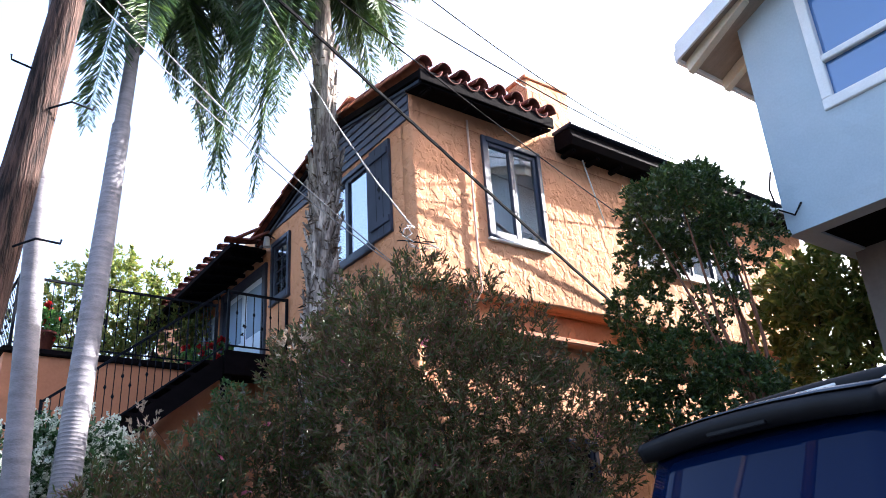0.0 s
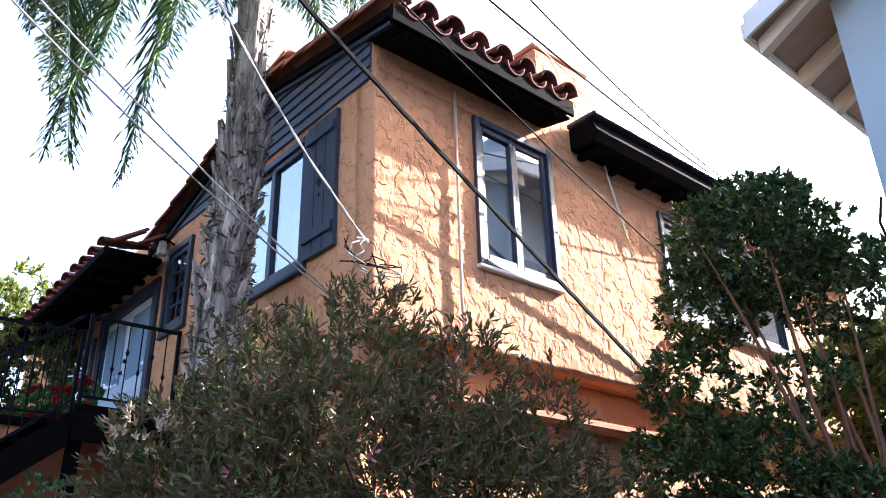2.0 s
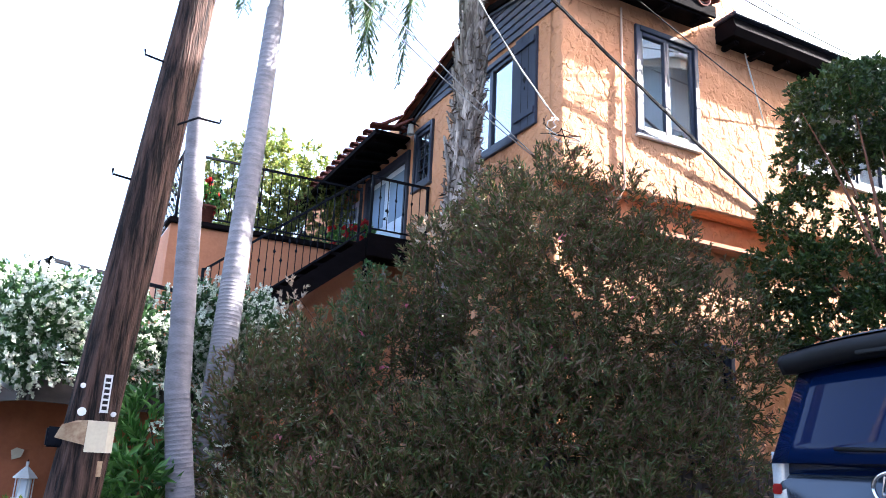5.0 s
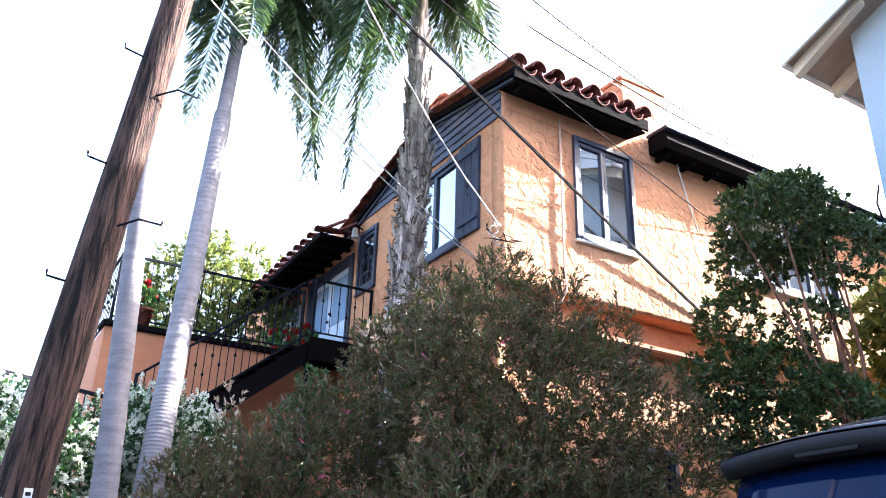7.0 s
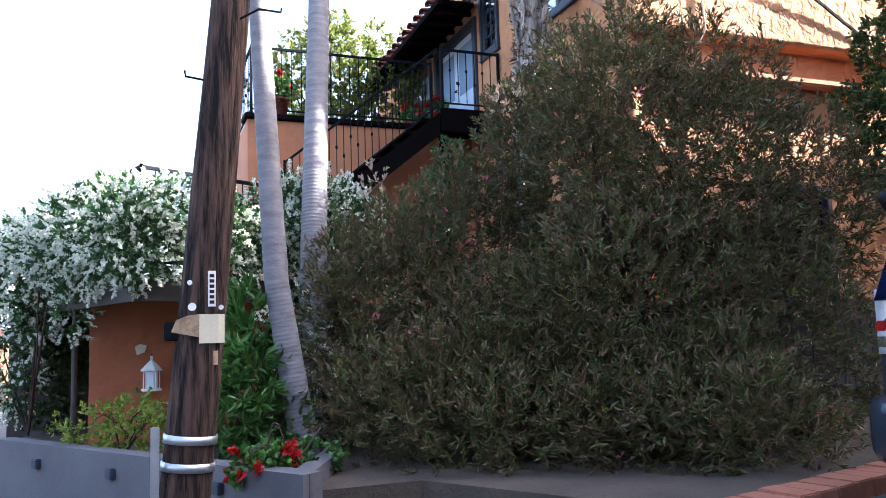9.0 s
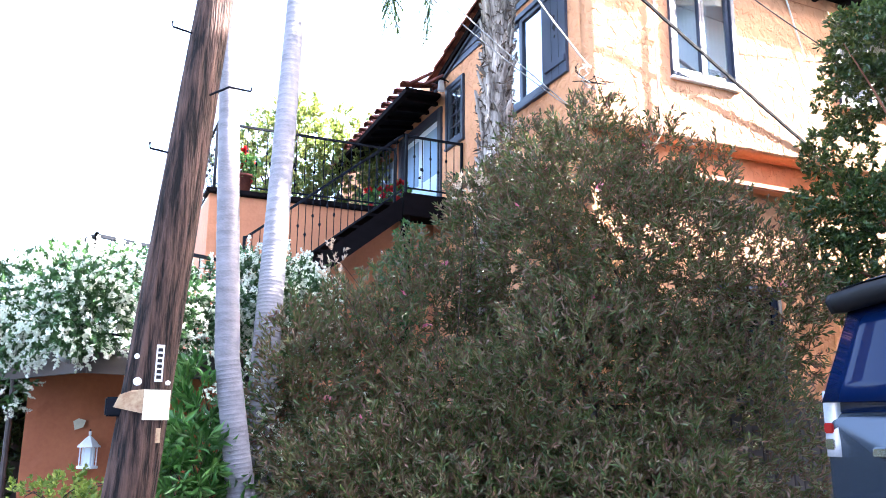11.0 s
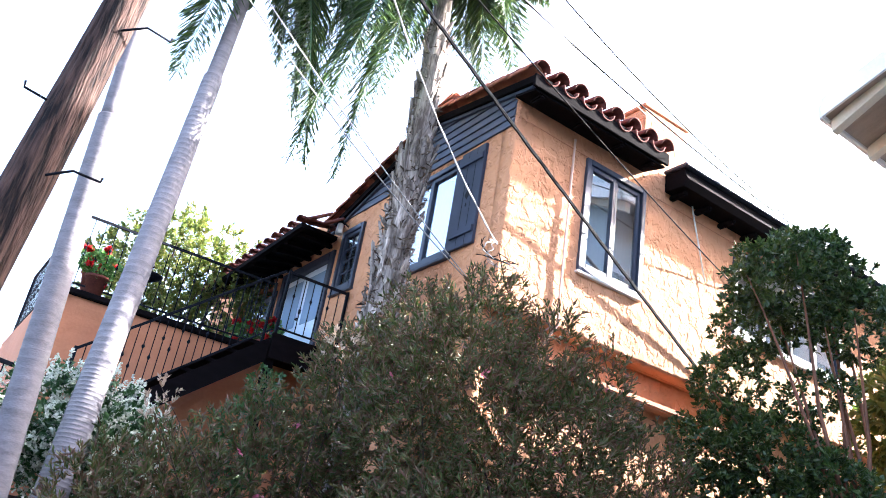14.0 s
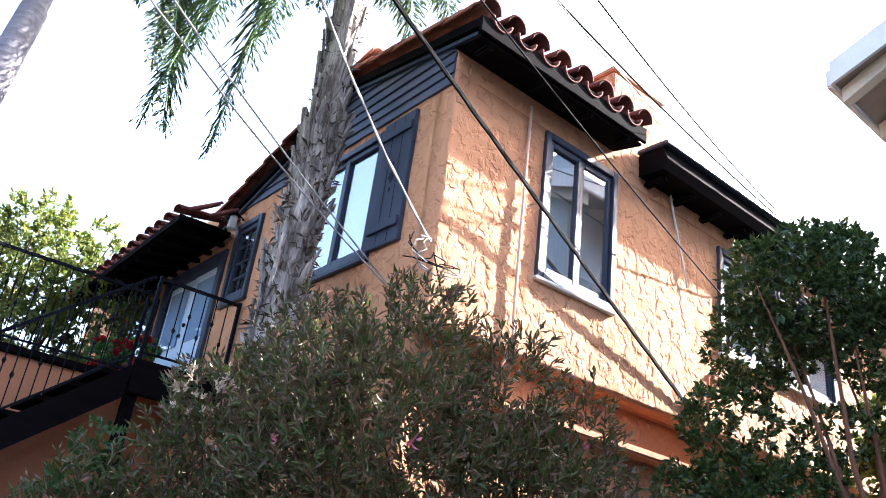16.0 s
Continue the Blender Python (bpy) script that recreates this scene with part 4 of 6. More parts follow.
# ---- the grey-blue neighbouring house ----
NX, NY = 6.67, 3.43
NZ0, NZ1 = 4.30, 6.75
nb = thing("neighbour_house", "grey-blue stucco house whose upper floor overhangs a carport", "house", (NX, NY, 0.39))
npart = lambda n, b, m, l="", p=nb: bpart(n, b, m, l, p)  # noqa: E731
NW = (1.2, 2.75, 5.36, 6.62)
npart("wall", wall_with_holes("x", NX, 0.2, -4.0, NY - 0.002, NZ0, NZ1 + 0.5, [NW], lumps=0.006, step=0.15), M["grey"], "grey-blue stucco wall")
npart("wall", box(NX + 0.202, NX + 9, NY - 0.2, NY, NZ0, NZ1), M["grey"])
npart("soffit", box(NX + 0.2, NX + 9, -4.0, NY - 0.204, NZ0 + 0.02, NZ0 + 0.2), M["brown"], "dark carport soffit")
npart("wall", box(NX + 1.0, NX + 9, -4.0, NY - 0.1, 0.3, NZ0 + 0.016), M["taupe"], "ground-floor wall behind the carport")
win = npart("window", box(NX - 0.03, NX + 0.1, NW[0] - 0.05, NW[1] + 0.05, NW[2] - 0.06, NW[2] + 0.05, 0.008), M["white"], "white-framed sliding window")
for a, b, c, d in ((NW[0] - 0.05, NW[0] + 0.05, NW[2] + 0.052, NW[3] + 0.05), (NW[1] - 0.05, NW[1] + 0.05, NW[2] + 0.052, NW[3] + 0.05), (NW[0] + 0.052, NW[1] - 0.052, NW[3] - 0.05, NW[3] + 0.05), (NW[0] + 0.052, NW[1] - 0.052, NW[2] + 0.42, NW[2] + 0.49)):
    tagged_child(win, "frame", box(NX - 0.025, NX + 0.1, a, b, c, d, 0.008), M["white"])
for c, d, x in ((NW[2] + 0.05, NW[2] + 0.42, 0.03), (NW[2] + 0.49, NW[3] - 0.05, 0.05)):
    tagged_child(win, "pane", box(NX + x, NX + x + 0.008, NW[0] + 0.04, NW[1] - 0.04, c, d), M["skyglass"], "pane with reflected blue sky painted into its tone")
# same near-black block for the neighbour's unlit rooms
npart("interior", box(NX + 0.3, NX + 8.8, -3.8, NY - 0.3, NZ0 + 0.3, NZ1), M["brown"])
# pitched roof, eave towards the orange house
e0, e1 = Vector((NX - 0.40, NY + 0.48, 6.56)), Vector((NX - 0.40, -0.6, 8.2))
nroof = npart("roof", prism([e0, (NX - 0.40, -0.6, 8.35), (NX - 0.40, -5.0, 6.6), (NX - 0.40, -5.0, 6.48), (NX - 0.40, -0.6, 8.2), e0 + Vector((0, 0, -0.12))], (9.5, 0, 0)), M["soffit"], "pitched roof with exposed pale rafters")
tagged_child(nroof, "barge_board", prism([e0 + Vector((-0.03, -0.0, 0.04)), (NX - 0.403, -0.6, 8.39), (NX - 0.403, -0.6, 8.17), e0 + Vector((-0.03, 0.0, -0.16))], (0.028, 0, 0)), M["white"], "white barge board")
tagged_child(nroof, "gutter", box(NX - 0.40, NX + 9, NY + 0.482, NY + 0.53, 6.40, 6.56, 0.01), M["white"], "white eave board")
for k in range(6):
    x = NX - 0.3 + 0.62 * k
    tagged_child(nroof, "rafter", prism([(x, NY + 0.46, 6.42), (x, NY - 0.3, 6.82), (x, NY - 0.3, 6.69), (x, NY + 0.46, 6.29)], (0.09, 0, 0)), M["cream"], "pale rafter tail")
lampn = thing("flood_lamp", "white outdoor floodlight on a bracket at the house corner", "lamp", (NX, NY, 4.68))
part("arm", tube([(0, 0.0, -0.12), (-0.03, 0.05, -0.1), (-0.055, 0.09, -0.085)], 0.024, 8), M["white"], lampn, "white arm", True)
part("head", tube([(-0.05, 0.085, -0.087), (-0.085, 0.14, -0.06), (-0.115, 0.18, -0.04)], [0.035, 0.055, 0.045], 10), M["white"], lampn, "white lamp head", True)
part("cable", tube([(-0.01, 0.02, 0.3), (-0.03, 0.06, 0.12), (-0.03, 0.03, -0.1), (-0.03, -0.12, -0.22), (-0.02, -0.2, -0.12)], 0.01, 5), M["cable"], lampn, "loose black wire", True)

EYE = Vector((0, 0, 1.5))
for ob in (nb, lampn):
    ob.matrix_basis = Matrix.Translation(EYE + (ob.location - EYE) * 1.42) @ Matrix.Diagonal((1.42, 1.42, 1.42, 1))

# ---- utility pole ----
PR = 5.5
def ray_pt(az, el, r):
    return polar(az, r, 1.5 + r * math.tan(radians(el)))
p0, p2 = polar(2.75, PR, 0.0), polar(7.95, PR, 5.76)
lean = (p2 - p0).normalized()
top = p0 + lean * 10.4


def on_pole(h):
    return p0 + lean * h


pole = thing("utility_pole", "weathered brown timber utility pole with climbing steps", "utility pole", p0)
ppart = lambda n, b, m, l="", p=pole, s=False: bpart(n, b, m, l, p, s)  # noqa: E731
def grooved(h0, h1, r0, r1, sides=48, step=0.09):
    """A timber shaft with long drying cracks and a slightly uneven girth."""
    bm = bmesh.new()
    rings, n = [], int((h1 - h0) / step)
    ex, ey = side, Vector((0.05, 1, 0)).normalized()
    for i in range(n + 1):
        h = h0 + (h1 - h0) * i / n
        r = r0 + (r1 - r0) * i / n
        ring = []
        for k in range(sides):
            a = 2 * math.pi * k / sides
            g = noise.noise(Vector((math.cos(a) * 5, math.sin(a) * 5, h * 0.55))) + 0.6 * noise.noise(Vector((math.cos(a) * 11, math.sin(a) * 11, h * 0.9 + 9)))
            rr = r * (1 + 0.02 * noise.noise(Vector((math.cos(a), math.sin(a), h))) - 0.16 * max(0.0, g - 0.10))
            ring.append(bm.verts.new(on_pole(h) + (ex * math.cos(a) + ey * math.sin(a)) * rr))
        rings.append(ring)
    for q0, q1 in zip(rings, rings[1:]):
        for k in range(sides):
            bm.faces.new((q0[k], q0[(k + 1) % sides], q1[(k + 1) % sides], q1[k]))
    bm.faces.new(rings[-1])
    return bm


side = Vector((1, -0.05, 0)).normalized()
ppart("shaft", grooved(0.0, 10.4, 0.168, 0.070), M["pole"], "cracked weathered timber shaft", s=True)
for sgn, heights in ((1, (3.72, 4.80, 5.90, 7.0)), (-1, (3.28, 4.18, 5.12, 6.1, 7.1))):
    for h in heights:
        q = on_pole(h)
        if sgn > 0:
            bar = [q + Vector((0.03, -0.10, -0.03)), q + Vector((0.18, -0.16, 0.05)), q + Vector((0.34, -0.10, 0.07)), q + Vector((0.345, -0.10, 0.10))]
        else:
            bar = [q + Vector((-0.09, -0.02, 0.0)), q + Vector((-0.25, -0.05, 0.01)), q + Vector((-0.255, -0.05, 0.05))]
        ppart("climbing_step", tube(bar, 0.008, 6), M["iron"], "steel climbing step", s=True)
for h in (0.73, 0.90):
    q = p0 + lean * h
    ppart("strap", tube([q - lean * 0.027, q + lean * 0.027], 0.170, 24), M["steel"], "galvanised steel strap", s=True)
q = p0 + lean * 1.60
plate = ppart("sign_plate", prism([q + Vector((-0.02, -0.158, -0.09)), q + Vector((0.10, -0.142, -0.09)), q + Vector((0.142, -0.112, -0.09)), q + Vector((0.142, -0.112, 0.095)), q + Vector((0.10, -0.142, 0.095)), q + Vector((-0.02, -0.158, 0.095))], (0.0, 0.006, 0)), M["cream"], "bent pale metal plate")
ppart("sign_plate", prism([q + Vector((-0.19, -0.17, -0.015)), q + Vector((-0.12, -0.162, -0.03)), q + Vector((-0.022, -0.162, -0.05)), q + Vector((-0.022, -0.162, 0.095)), q + Vector((-0.09, -0.168, 0.088)), q + Vector((-0.16, -0.18, 0.06))], (0.0, 0.006, 0)), M["rust"], "torn rusty metal plate curling off the pole")
ppart("meter_box", box(-0.06, 0.06, -0.05, 0.05, -0.07, 0.05, 0.01, m=Matrix.Translation(q + Vector((-0.17, 0.0, 0.0)))), M["iron"], "small dark box behind the plate")
q2 = p0 + lean * 1.42
ppart("tag", prism([q2 + Vector((0.085, -0.135, -0.05)), q2 + Vector((0.115, -0.12, -0.05)), q2 + Vector((0.115, -0.12, 0.04)), q2 + Vector((0.085, -0.135, 0.04))], (0, 0.006, 0)), M["rust"], "small brass tag")
q = p0 + lean * 1.86
tag = ppart("number_tag", prism([q + Vector((0.012, -0.156, -0.115)), q + Vector((0.06, -0.148, -0.115)), q + Vector((0.06, -0.148, 0.115)), q + Vector((0.012, -0.156, 0.115))], (0, 0.008, 0)), M["white"], "white tag with dark marks")
for k in range(6):
    zz = -0.098 + 0.034 * k
    tagged_child(tag, "mark", prism([q + Vector((0.021, -0.1572, zz)), q + Vector((0.051, -0.1522, zz)), q + Vector((0.051, -0.1522, zz + 0.022)), q + Vector((0.021, -0.1572, zz + 0.022))], (0, 0.002, 0)), M["black"])
for dx, dz, r in ((-0.085, -0.115, 0.026), (-0.10, 0.04, 0.016), (0.095, -0.12, 0.016)):
    qq = q + Vector((dx, -0.125, dz))
    ppart("nail_disc", tube([qq, qq + Vector((0, -0.02, 0))], r, 10), M["white"], "pale round tag")
ppart("guard_strip", box(-0.026, 0.026, -0.02, 0.02, 0.0, 0.99, 0.006, m=Matrix.Translation(p0 + Vector((-0.14, -0.09, 0.0))) @ Matrix.Shear("XZ", 4, (0.075, 0.0))), M["steel"], "steel cable guard strapped to the pole")

# ---- palms ----
def ringed_trunk(path, r0, r1, ring=0.055):
    pts, rad = [], []
    total = sum((Vector(b) - Vector(a)).length for a, b in zip(path, path[1:]))
    n = int(total / ring)
    vs = [Vector(p) for p in path]

    def on(u):
        s = u * (len(vs) - 1)
        i = min(int(s), len(vs) - 2)
        return vs[i].lerp(vs[i + 1], s - i)

    for i in range(n + 1):
        u = i / n
        r = r0 + (r1 - r0) * u
        for du, k in ((0.0, 1.014), (0.12, 0.988), (0.9, 1.0)):
            uu = min(1, (i + du) / n)
            pts.append(on(uu))
            rad.append(r * k * (1 + 0.025 * noise.noise(Vector((uu * 30, r * 50, 0)))))
    return pts, rad


def frond(base, out, length, droop, leaflet=0.5, n=60, lift=0.6, width=0.028, hang_down=0.6):
    """A feather palm leaf: an arching rachis and two rows of narrow leaflets."""
    base, out = Vector(base), Vector(out).normalized()
    d = (out * math.cos(lift) + Vector((0, 0, 1)) * math.sin(lift)).normalized()
    pts, p = [base], base.copy()
    steps = 24
    for i in range(steps):
        p = p + d * (length / steps)
        d = (d + Vector((0, 0, -droop / steps)) * (1 + 0.8 * i / steps)).normalized()
        pts.append(p.copy())
    rach = tube(pts, [0.028 - 0.024 * i / steps for i in range(steps + 1)], 5)
    bases, ways, lens = [], [], []
    for k in range(n):
        u = 0.1 + 0.9 * (k + random.random() * 0.6) / n
        i = min(int(u * steps), steps - 1)
        q = pts[i].lerp(pts[i + 1], u * steps - i)
        ax = (pts[i + 1] - pts[i]).normalized()
        sd = ax.cross(Vector((0, 0, 1))).normalized()
        le = leaflet * math.sin(math.pi * min(0.96, 0.16 + 0.84 * u)) ** 0.6
        for sgn in (-1, 1):
            for _ in range(2):
                w = sd * sgn * random.uniform(0.5, 0.9) + ax * random.uniform(0.5, 0.8) + Vector((0, 0, -1)) * random.uniform(hang_down - 0.3, hang_down + 0.4)
                bases.append(q)
                ways.append(w)
                lens.append(le * random.uniform(0.8, 1.1))
    base_a, way_a, len_a = np.array(bases), unit(np.array(ways)), np.array(lens)
    half = base_a + way_a * len_a[:, None] * 0.5
    bent = unit(way_a + np.array([0, 0, -0.55]))
    b2, w2 = np.r_[base_a, half], np.r_[way_a, bent]
    return rach, leaves(b2, w2, np.r_[len_a * 0.62, len_a * 0.55], width, 0.06)


def frond_to(base, tip, rise, leaflet=0.55, n=80, width=0.026, hang_down=0.3):
    """A feather leaf that rises from the crown, arches over and hangs to its tip."""
    base, tip = Vector(base), Vector(tip)
    ctrl = base.lerp(tip, 0.5) * 1.0
    ctrl.z = base.z + rise
    steps = 26
    pts = []
    for i in range(steps + 1):
        u = i / steps
        pts.append(base * (1 - u) ** 2 + ctrl * 2 * u * (1 - u) + tip * u * u)
    rach = tube(pts, [0.026 - 0.022 * i / steps for i in range(steps + 1)], 5)
    bases, ways, lens = [], [], []
    flat = Vector((tip.x - base.x, tip.y - base.y, 0))
    sd0 = flat.cross(Vector((0, 0, 1))).normalized()
    for k in range(n):
        u = 0.12 + 0.88 * (k + random.random() * 0.7) / n
        i = min(int(u * steps), steps - 1)
        q = pts[i].lerp(pts[i + 1], u * steps - i)
        ax = (pts[i + 1] - pts[i]).normalized()
        nd = sd0.cross(ax)
        le = leaflet * math.sin(math.pi * min(0.97, 0.14 + 0.84 * u)) ** 0.6
        for sgn in (-1, 1):
            for _ in range(2):
                bases.append(q)
                ways.append(sd0 * sgn * random.uniform(0.6, 0.85) + ax * random.uniform(0.55, 0.75) + nd * random.uniform(-0.35, 0.35) + Vector((0, 0, -1)) * random.uniform(0, hang_down))
                lens.append(le * random.uniform(0.8, 1.12))
    base_a, way_a, len_a = np.array(bases), unit(np.array(ways)), np.array(lens)
    half = base_a + way_a * len_a[:, None] * 0.5
    bent = unit(way_a + np.array([0, 0, -0.28]))
    return rach, leaves(np.r_[base_a, half], np.r_[way_a, bent], np.r_[len_a * 0.62, len_a * 0.55], width, 0.06)


def hanging_fronds(parent, crown, tips, leaflet, n, width, rise=0.7):
    for az, el, r in tips:
        rach, blades = frond_to(crown, ray_pt(az, el, r), rise * random.uniform(0.7, 1.2), leaflet, n, width)
        fr = part("frond", rach, M["shaft"], parent, "", True)
        fr.location = -Vector(parent.location)
        foliage("leaf_blade", blades, M["frond"], fr)


def palm_crown(parent, centre, n, length, start, leaflet=0.55, count=60, droop=1.9, lift=0.75, loc=(0, 0, 0)):
    for k in range(n):
        a = start + 2 * math.pi * k / n + random.uniform(-0.2, 0.2)
        lf = lift * random.uniform(0.3, 1.3)
        rach, blades = frond(centre, (math.sin(a), math.cos(a), 0), length * random.uniform(0.85, 1.1), droop * random.uniform(0.8, 1.25), leaflet, count, lf)
        fr = part("frond", rach, M["shaft"], parent, "", True)
        fr.location = -Vector(loc)
        foliage("leaf_blade", blades, M["frond"], fr)


def king_palm(label, foot, mid, head, r0, r1, crown=True):
    t = thing("palm_tree", label, "palm tree", foot, "slender palms by the pole")
    pts, rad = ringed_trunk([foot, mid, head], r0, r1)
    cut = Vector(mid).lerp(Vector(head), 0.72).z
    rad = [r * (0.84 if crown and p.z > cut else 1.0) for p, r in zip(pts, rad)]
    o = part("trunk", tube(pts, rad, 14), M["palm"], t, "pale grey ringed trunk", True)
    o.location = -Vector(foot)
    if crown:
        d = (Vector(head) - Vector(mid)).normalized()
        top2 = Vector(head) + d * 1.45
        o = part("crownshaft", tube([Vector(head) + d * 0.078 * i - d * 0.02 for i in range(20)], [r1 * 1.25 + 0.03 * math.sin(i / 6) - 0.0022 * i for i in range(20)], 14), M["shaft"], t, "smooth green crownshaft", True)
        o.location = -Vector(foot)
        hanging_fronds(t, top2, ((20.6, 27.5, 9.12), (18.8, 30.5, 9.48), (10.4, 30.5, 9.24), (16.8, 33.5, 10.08), (8.8, 36.0, 9.6), (22.5, 35.5, 9.12), (14.0, 36.5, 7.92), (11.5, 38.5, 11.16), (19.0, 40.0, 11.04)), 0.66, 170, 0.019)
    return t


foot = polar(11.5, 7.9, 0.45)
king_palm("slender king palm with green crownshaft and feathery fronds", foot, ray_pt(12.1, 12.1, 8.35), ray_pt(13.1, 36.0, 9.6), 0.155, 0.103)
foot = polar(11.3, 7.2, 0.45)
king_palm("slender pale ringed palm trunk beside the pole", foot, ray_pt(9.3, 4.2, 7.2), ray_pt(7.95, 26.4, 7.3), 0.125, 0.09, crown=False)
o = bpy.data.objects["palm_tree.001"]
d = (ray_pt(7.95, 26.4, 7.3) - ray_pt(9.3, 4.2, 7.2)).normalized()
hd = ray_pt(7.95, 26.4, 7.3)
c = part("trunk", tube([hd + d * 0.1 * i - d * 0.02 for i in range(32)], [0.075 - 0.0006 * i for i in range(32)], 12), M["palm"], o, "smooth upper trunk", True)
c.location = -Vector(o.location)

# queen palm with shaggy leaf bases in front of the house
qf = polar(27.3, 9.9, 0.45)
qa, qb = ray_pt(28.6, 30.0, 9.9), ray_pt(28.3, 41.5, 9.9)
queen = thing("palm_tree", "tall palm with a shaggy trunk of old leaf bases", "palm tree", qf)
qpart = lambda n, b, m, l="", s=False: bpart(n, b, m, l, queen, s)  # noqa: E731
qpart("trunk", tube([qf, qf.lerp(qa, 0.5), qa, qb], [0.20, 0.19, 0.17, 0.11], 16, rough=0.1), M["boots"], "fibrous trunk", True)
for k in range(250):
    u = 0.40 + 0.55 * k / 250
    p = qf.lerp(qa, min(u / 0.86, 1.0)) if u < 0.86 else qa.lerp(qb, (u - 0.86) / 0.14)
    a = k * 2.4 + random.uniform(-0.3, 0.3)
    o_ = Vector((math.sin(a), math.cos(a), 0))
    ln = random.choice((0.14, 0.2, 0.28, 0.36, 0.62)) * random.uniform(0.8, 1.25)
    b0 = p + o_ * (0.165 - 0.06 * max(0, u - 0.8) * 5)
    tip = b0 + o_ * random.uniform(0.0, 0.09) + Vector((0, 0, 1)) * ln
    sd = o_.cross(Vector((0, 0, 1)))
    w = random.uniform(0.022, 0.055)
    tipw = w * random.uniform(0.3, 1.1)
    sk = sd * random.uniform(-0.12, 0.12)
    nick = Vector((0, 0, random.uniform(0.02, 0.09)))
    qpart("leaf_base", prism([b0 - sd * w, b0 + sd * w, tip + sk + sd * tipw - nick * 0.5, tip + sk + o_ * 0.01, tip + sk - sd * tipw * 0.3 - nick, tip + sk - sd * tipw - nick * 0.3], o_ * 0.02), M["boots"])
n_f = 1500
fu, fa = 0.45 + 0.5 * rng.random(n_f), 6.283 * rng.random(n_f)
axis_pts = np.array([list(qf.lerp(qa, min(u / 0.86, 1.0)) if u < 0.86 else qa.lerp(qb, (u - 0.86) / 0.14)) for u in fu])
fo = np.stack([np.sin(fa), np.cos(fa), np.zeros(n_f)], 1)
fr_ = np.where(fu < 0.8, 0.18, 0.18 - 0.35 * (fu - 0.8))[:, None]
fw = fo * 0.35 + rng.normal(size=(n_f, 3)) * 0.6 + np.array([0, 0, 0.15])
foliage("fibre", leaves(axis_pts + fo * fr_, fw, 0.07 + 0.09 * rng.random(n_f), 0.010), M["fibre"], queen, "matted dark brown palm fibre").location = -queen.location
hanging_fronds(queen, qb + Vector((0, 0, 0.5)), ((22.9, 27.0, 9.4), (19.6, 27.8, 9.0), (21.4, 31.5, 8.6), (24.6, 33.0, 8.8), (32.6, 34.5, 10.4), (34.8, 36.5, 10.8), (30.6, 37.0, 11.4), (17.0, 35.0, 10.0), (37.0, 41.0, 10.2), (26.0, 36.0, 11.2), (18.2, 32.5, 10.4), (33.5, 39.5, 9.2)), 0.74, 180, 0.016, 1.2)
qpart("trunk", tube([qb - Vector((0, 0, 0.05)), qb + Vector((0, 0, 0.6))], [0.12, 0.07], 12), M["boots"], "fibrous palm heart", True)


# ---- shrubs and trees ----
def crown_points(blobs, n, shell=0.55):
    """Points in a group of ellipsoids (centre, radii), thicker towards their skins."""
    vol = np.array([b[1][0] * b[1][1] * b[1][2] for b in blobs]) ** 0.8
    pick = rng.choice(len(blobs), n, p=vol / vol.sum())
    c = np.array([b[0] for b in blobs], float)[pick]
    r = np.array([b[1] for b in blobs], float)[pick]
    d = unit(rng.normal(size=(n, 3)))
    rad = shell + (1 - shell) * rng.random((n, 1)) ** 0.6
    wob = 1 + 0.16 * np.array([noise.noise(Vector((q[0] * 3.1 + p_[0], q[1] * 3.1, q[2] * 3.1 + p_[2]))) for q, p_ in zip(d, c)])[:, None]
    return c + d * r * rad * wob, d


def sprigs(tips, out, per, reach, length, width, up=0.35, splay=0.8):
    """Leaves gathered in tufts round the tips of twigs."""
    n = len(tips)
    k = np.repeat(np.arange(n), per)
    axis = unit(out + np.array([0, 0, up]) + rng.normal(size=(n, 3)) * 0.35)
    base = tips[k] + axis[k] * (rng.random((n * per, 1)) * reach)
    way = unit(axis[k] + rng.normal(size=(n * per, 3)) * splay)
    return leaves(base, way, length * (0.6 + 0.7 * rng.random(n * per)), width * (0.7 + 0.6 * rng.random(n * per)))


def limbs(parent, foot, tips, material, r=0.03, loc=None, fan=14, name="branch"):
    foot = Vector(foot)
    for k in range(fan):
        t = Vector(tips[rng.integers(len(tips))])
        mid = foot.lerp(t, 0.45) + Vector(rng.normal(size=3) * 0.1) + Vector((0, 0, 0.12))
        path = [foot + (mid - foot) * i / 5 for i in range(5)] + [mid.lerp(t, i / 6) + Vector((0, 0, 0.08 * math.sin(i / 6 * math.pi))) for i in range(7)]
        ob = part(name, tube(path, [r * (1 - 0.075 * i) for i in range(12)], 6, rough=0.2), material, parent, "", True)
        ob.location = -Vector(loc if loc is not None else parent.location)


def off(az, el, r):
    return polar(az, r, 1.5 + r * math.tan(radians(el)))


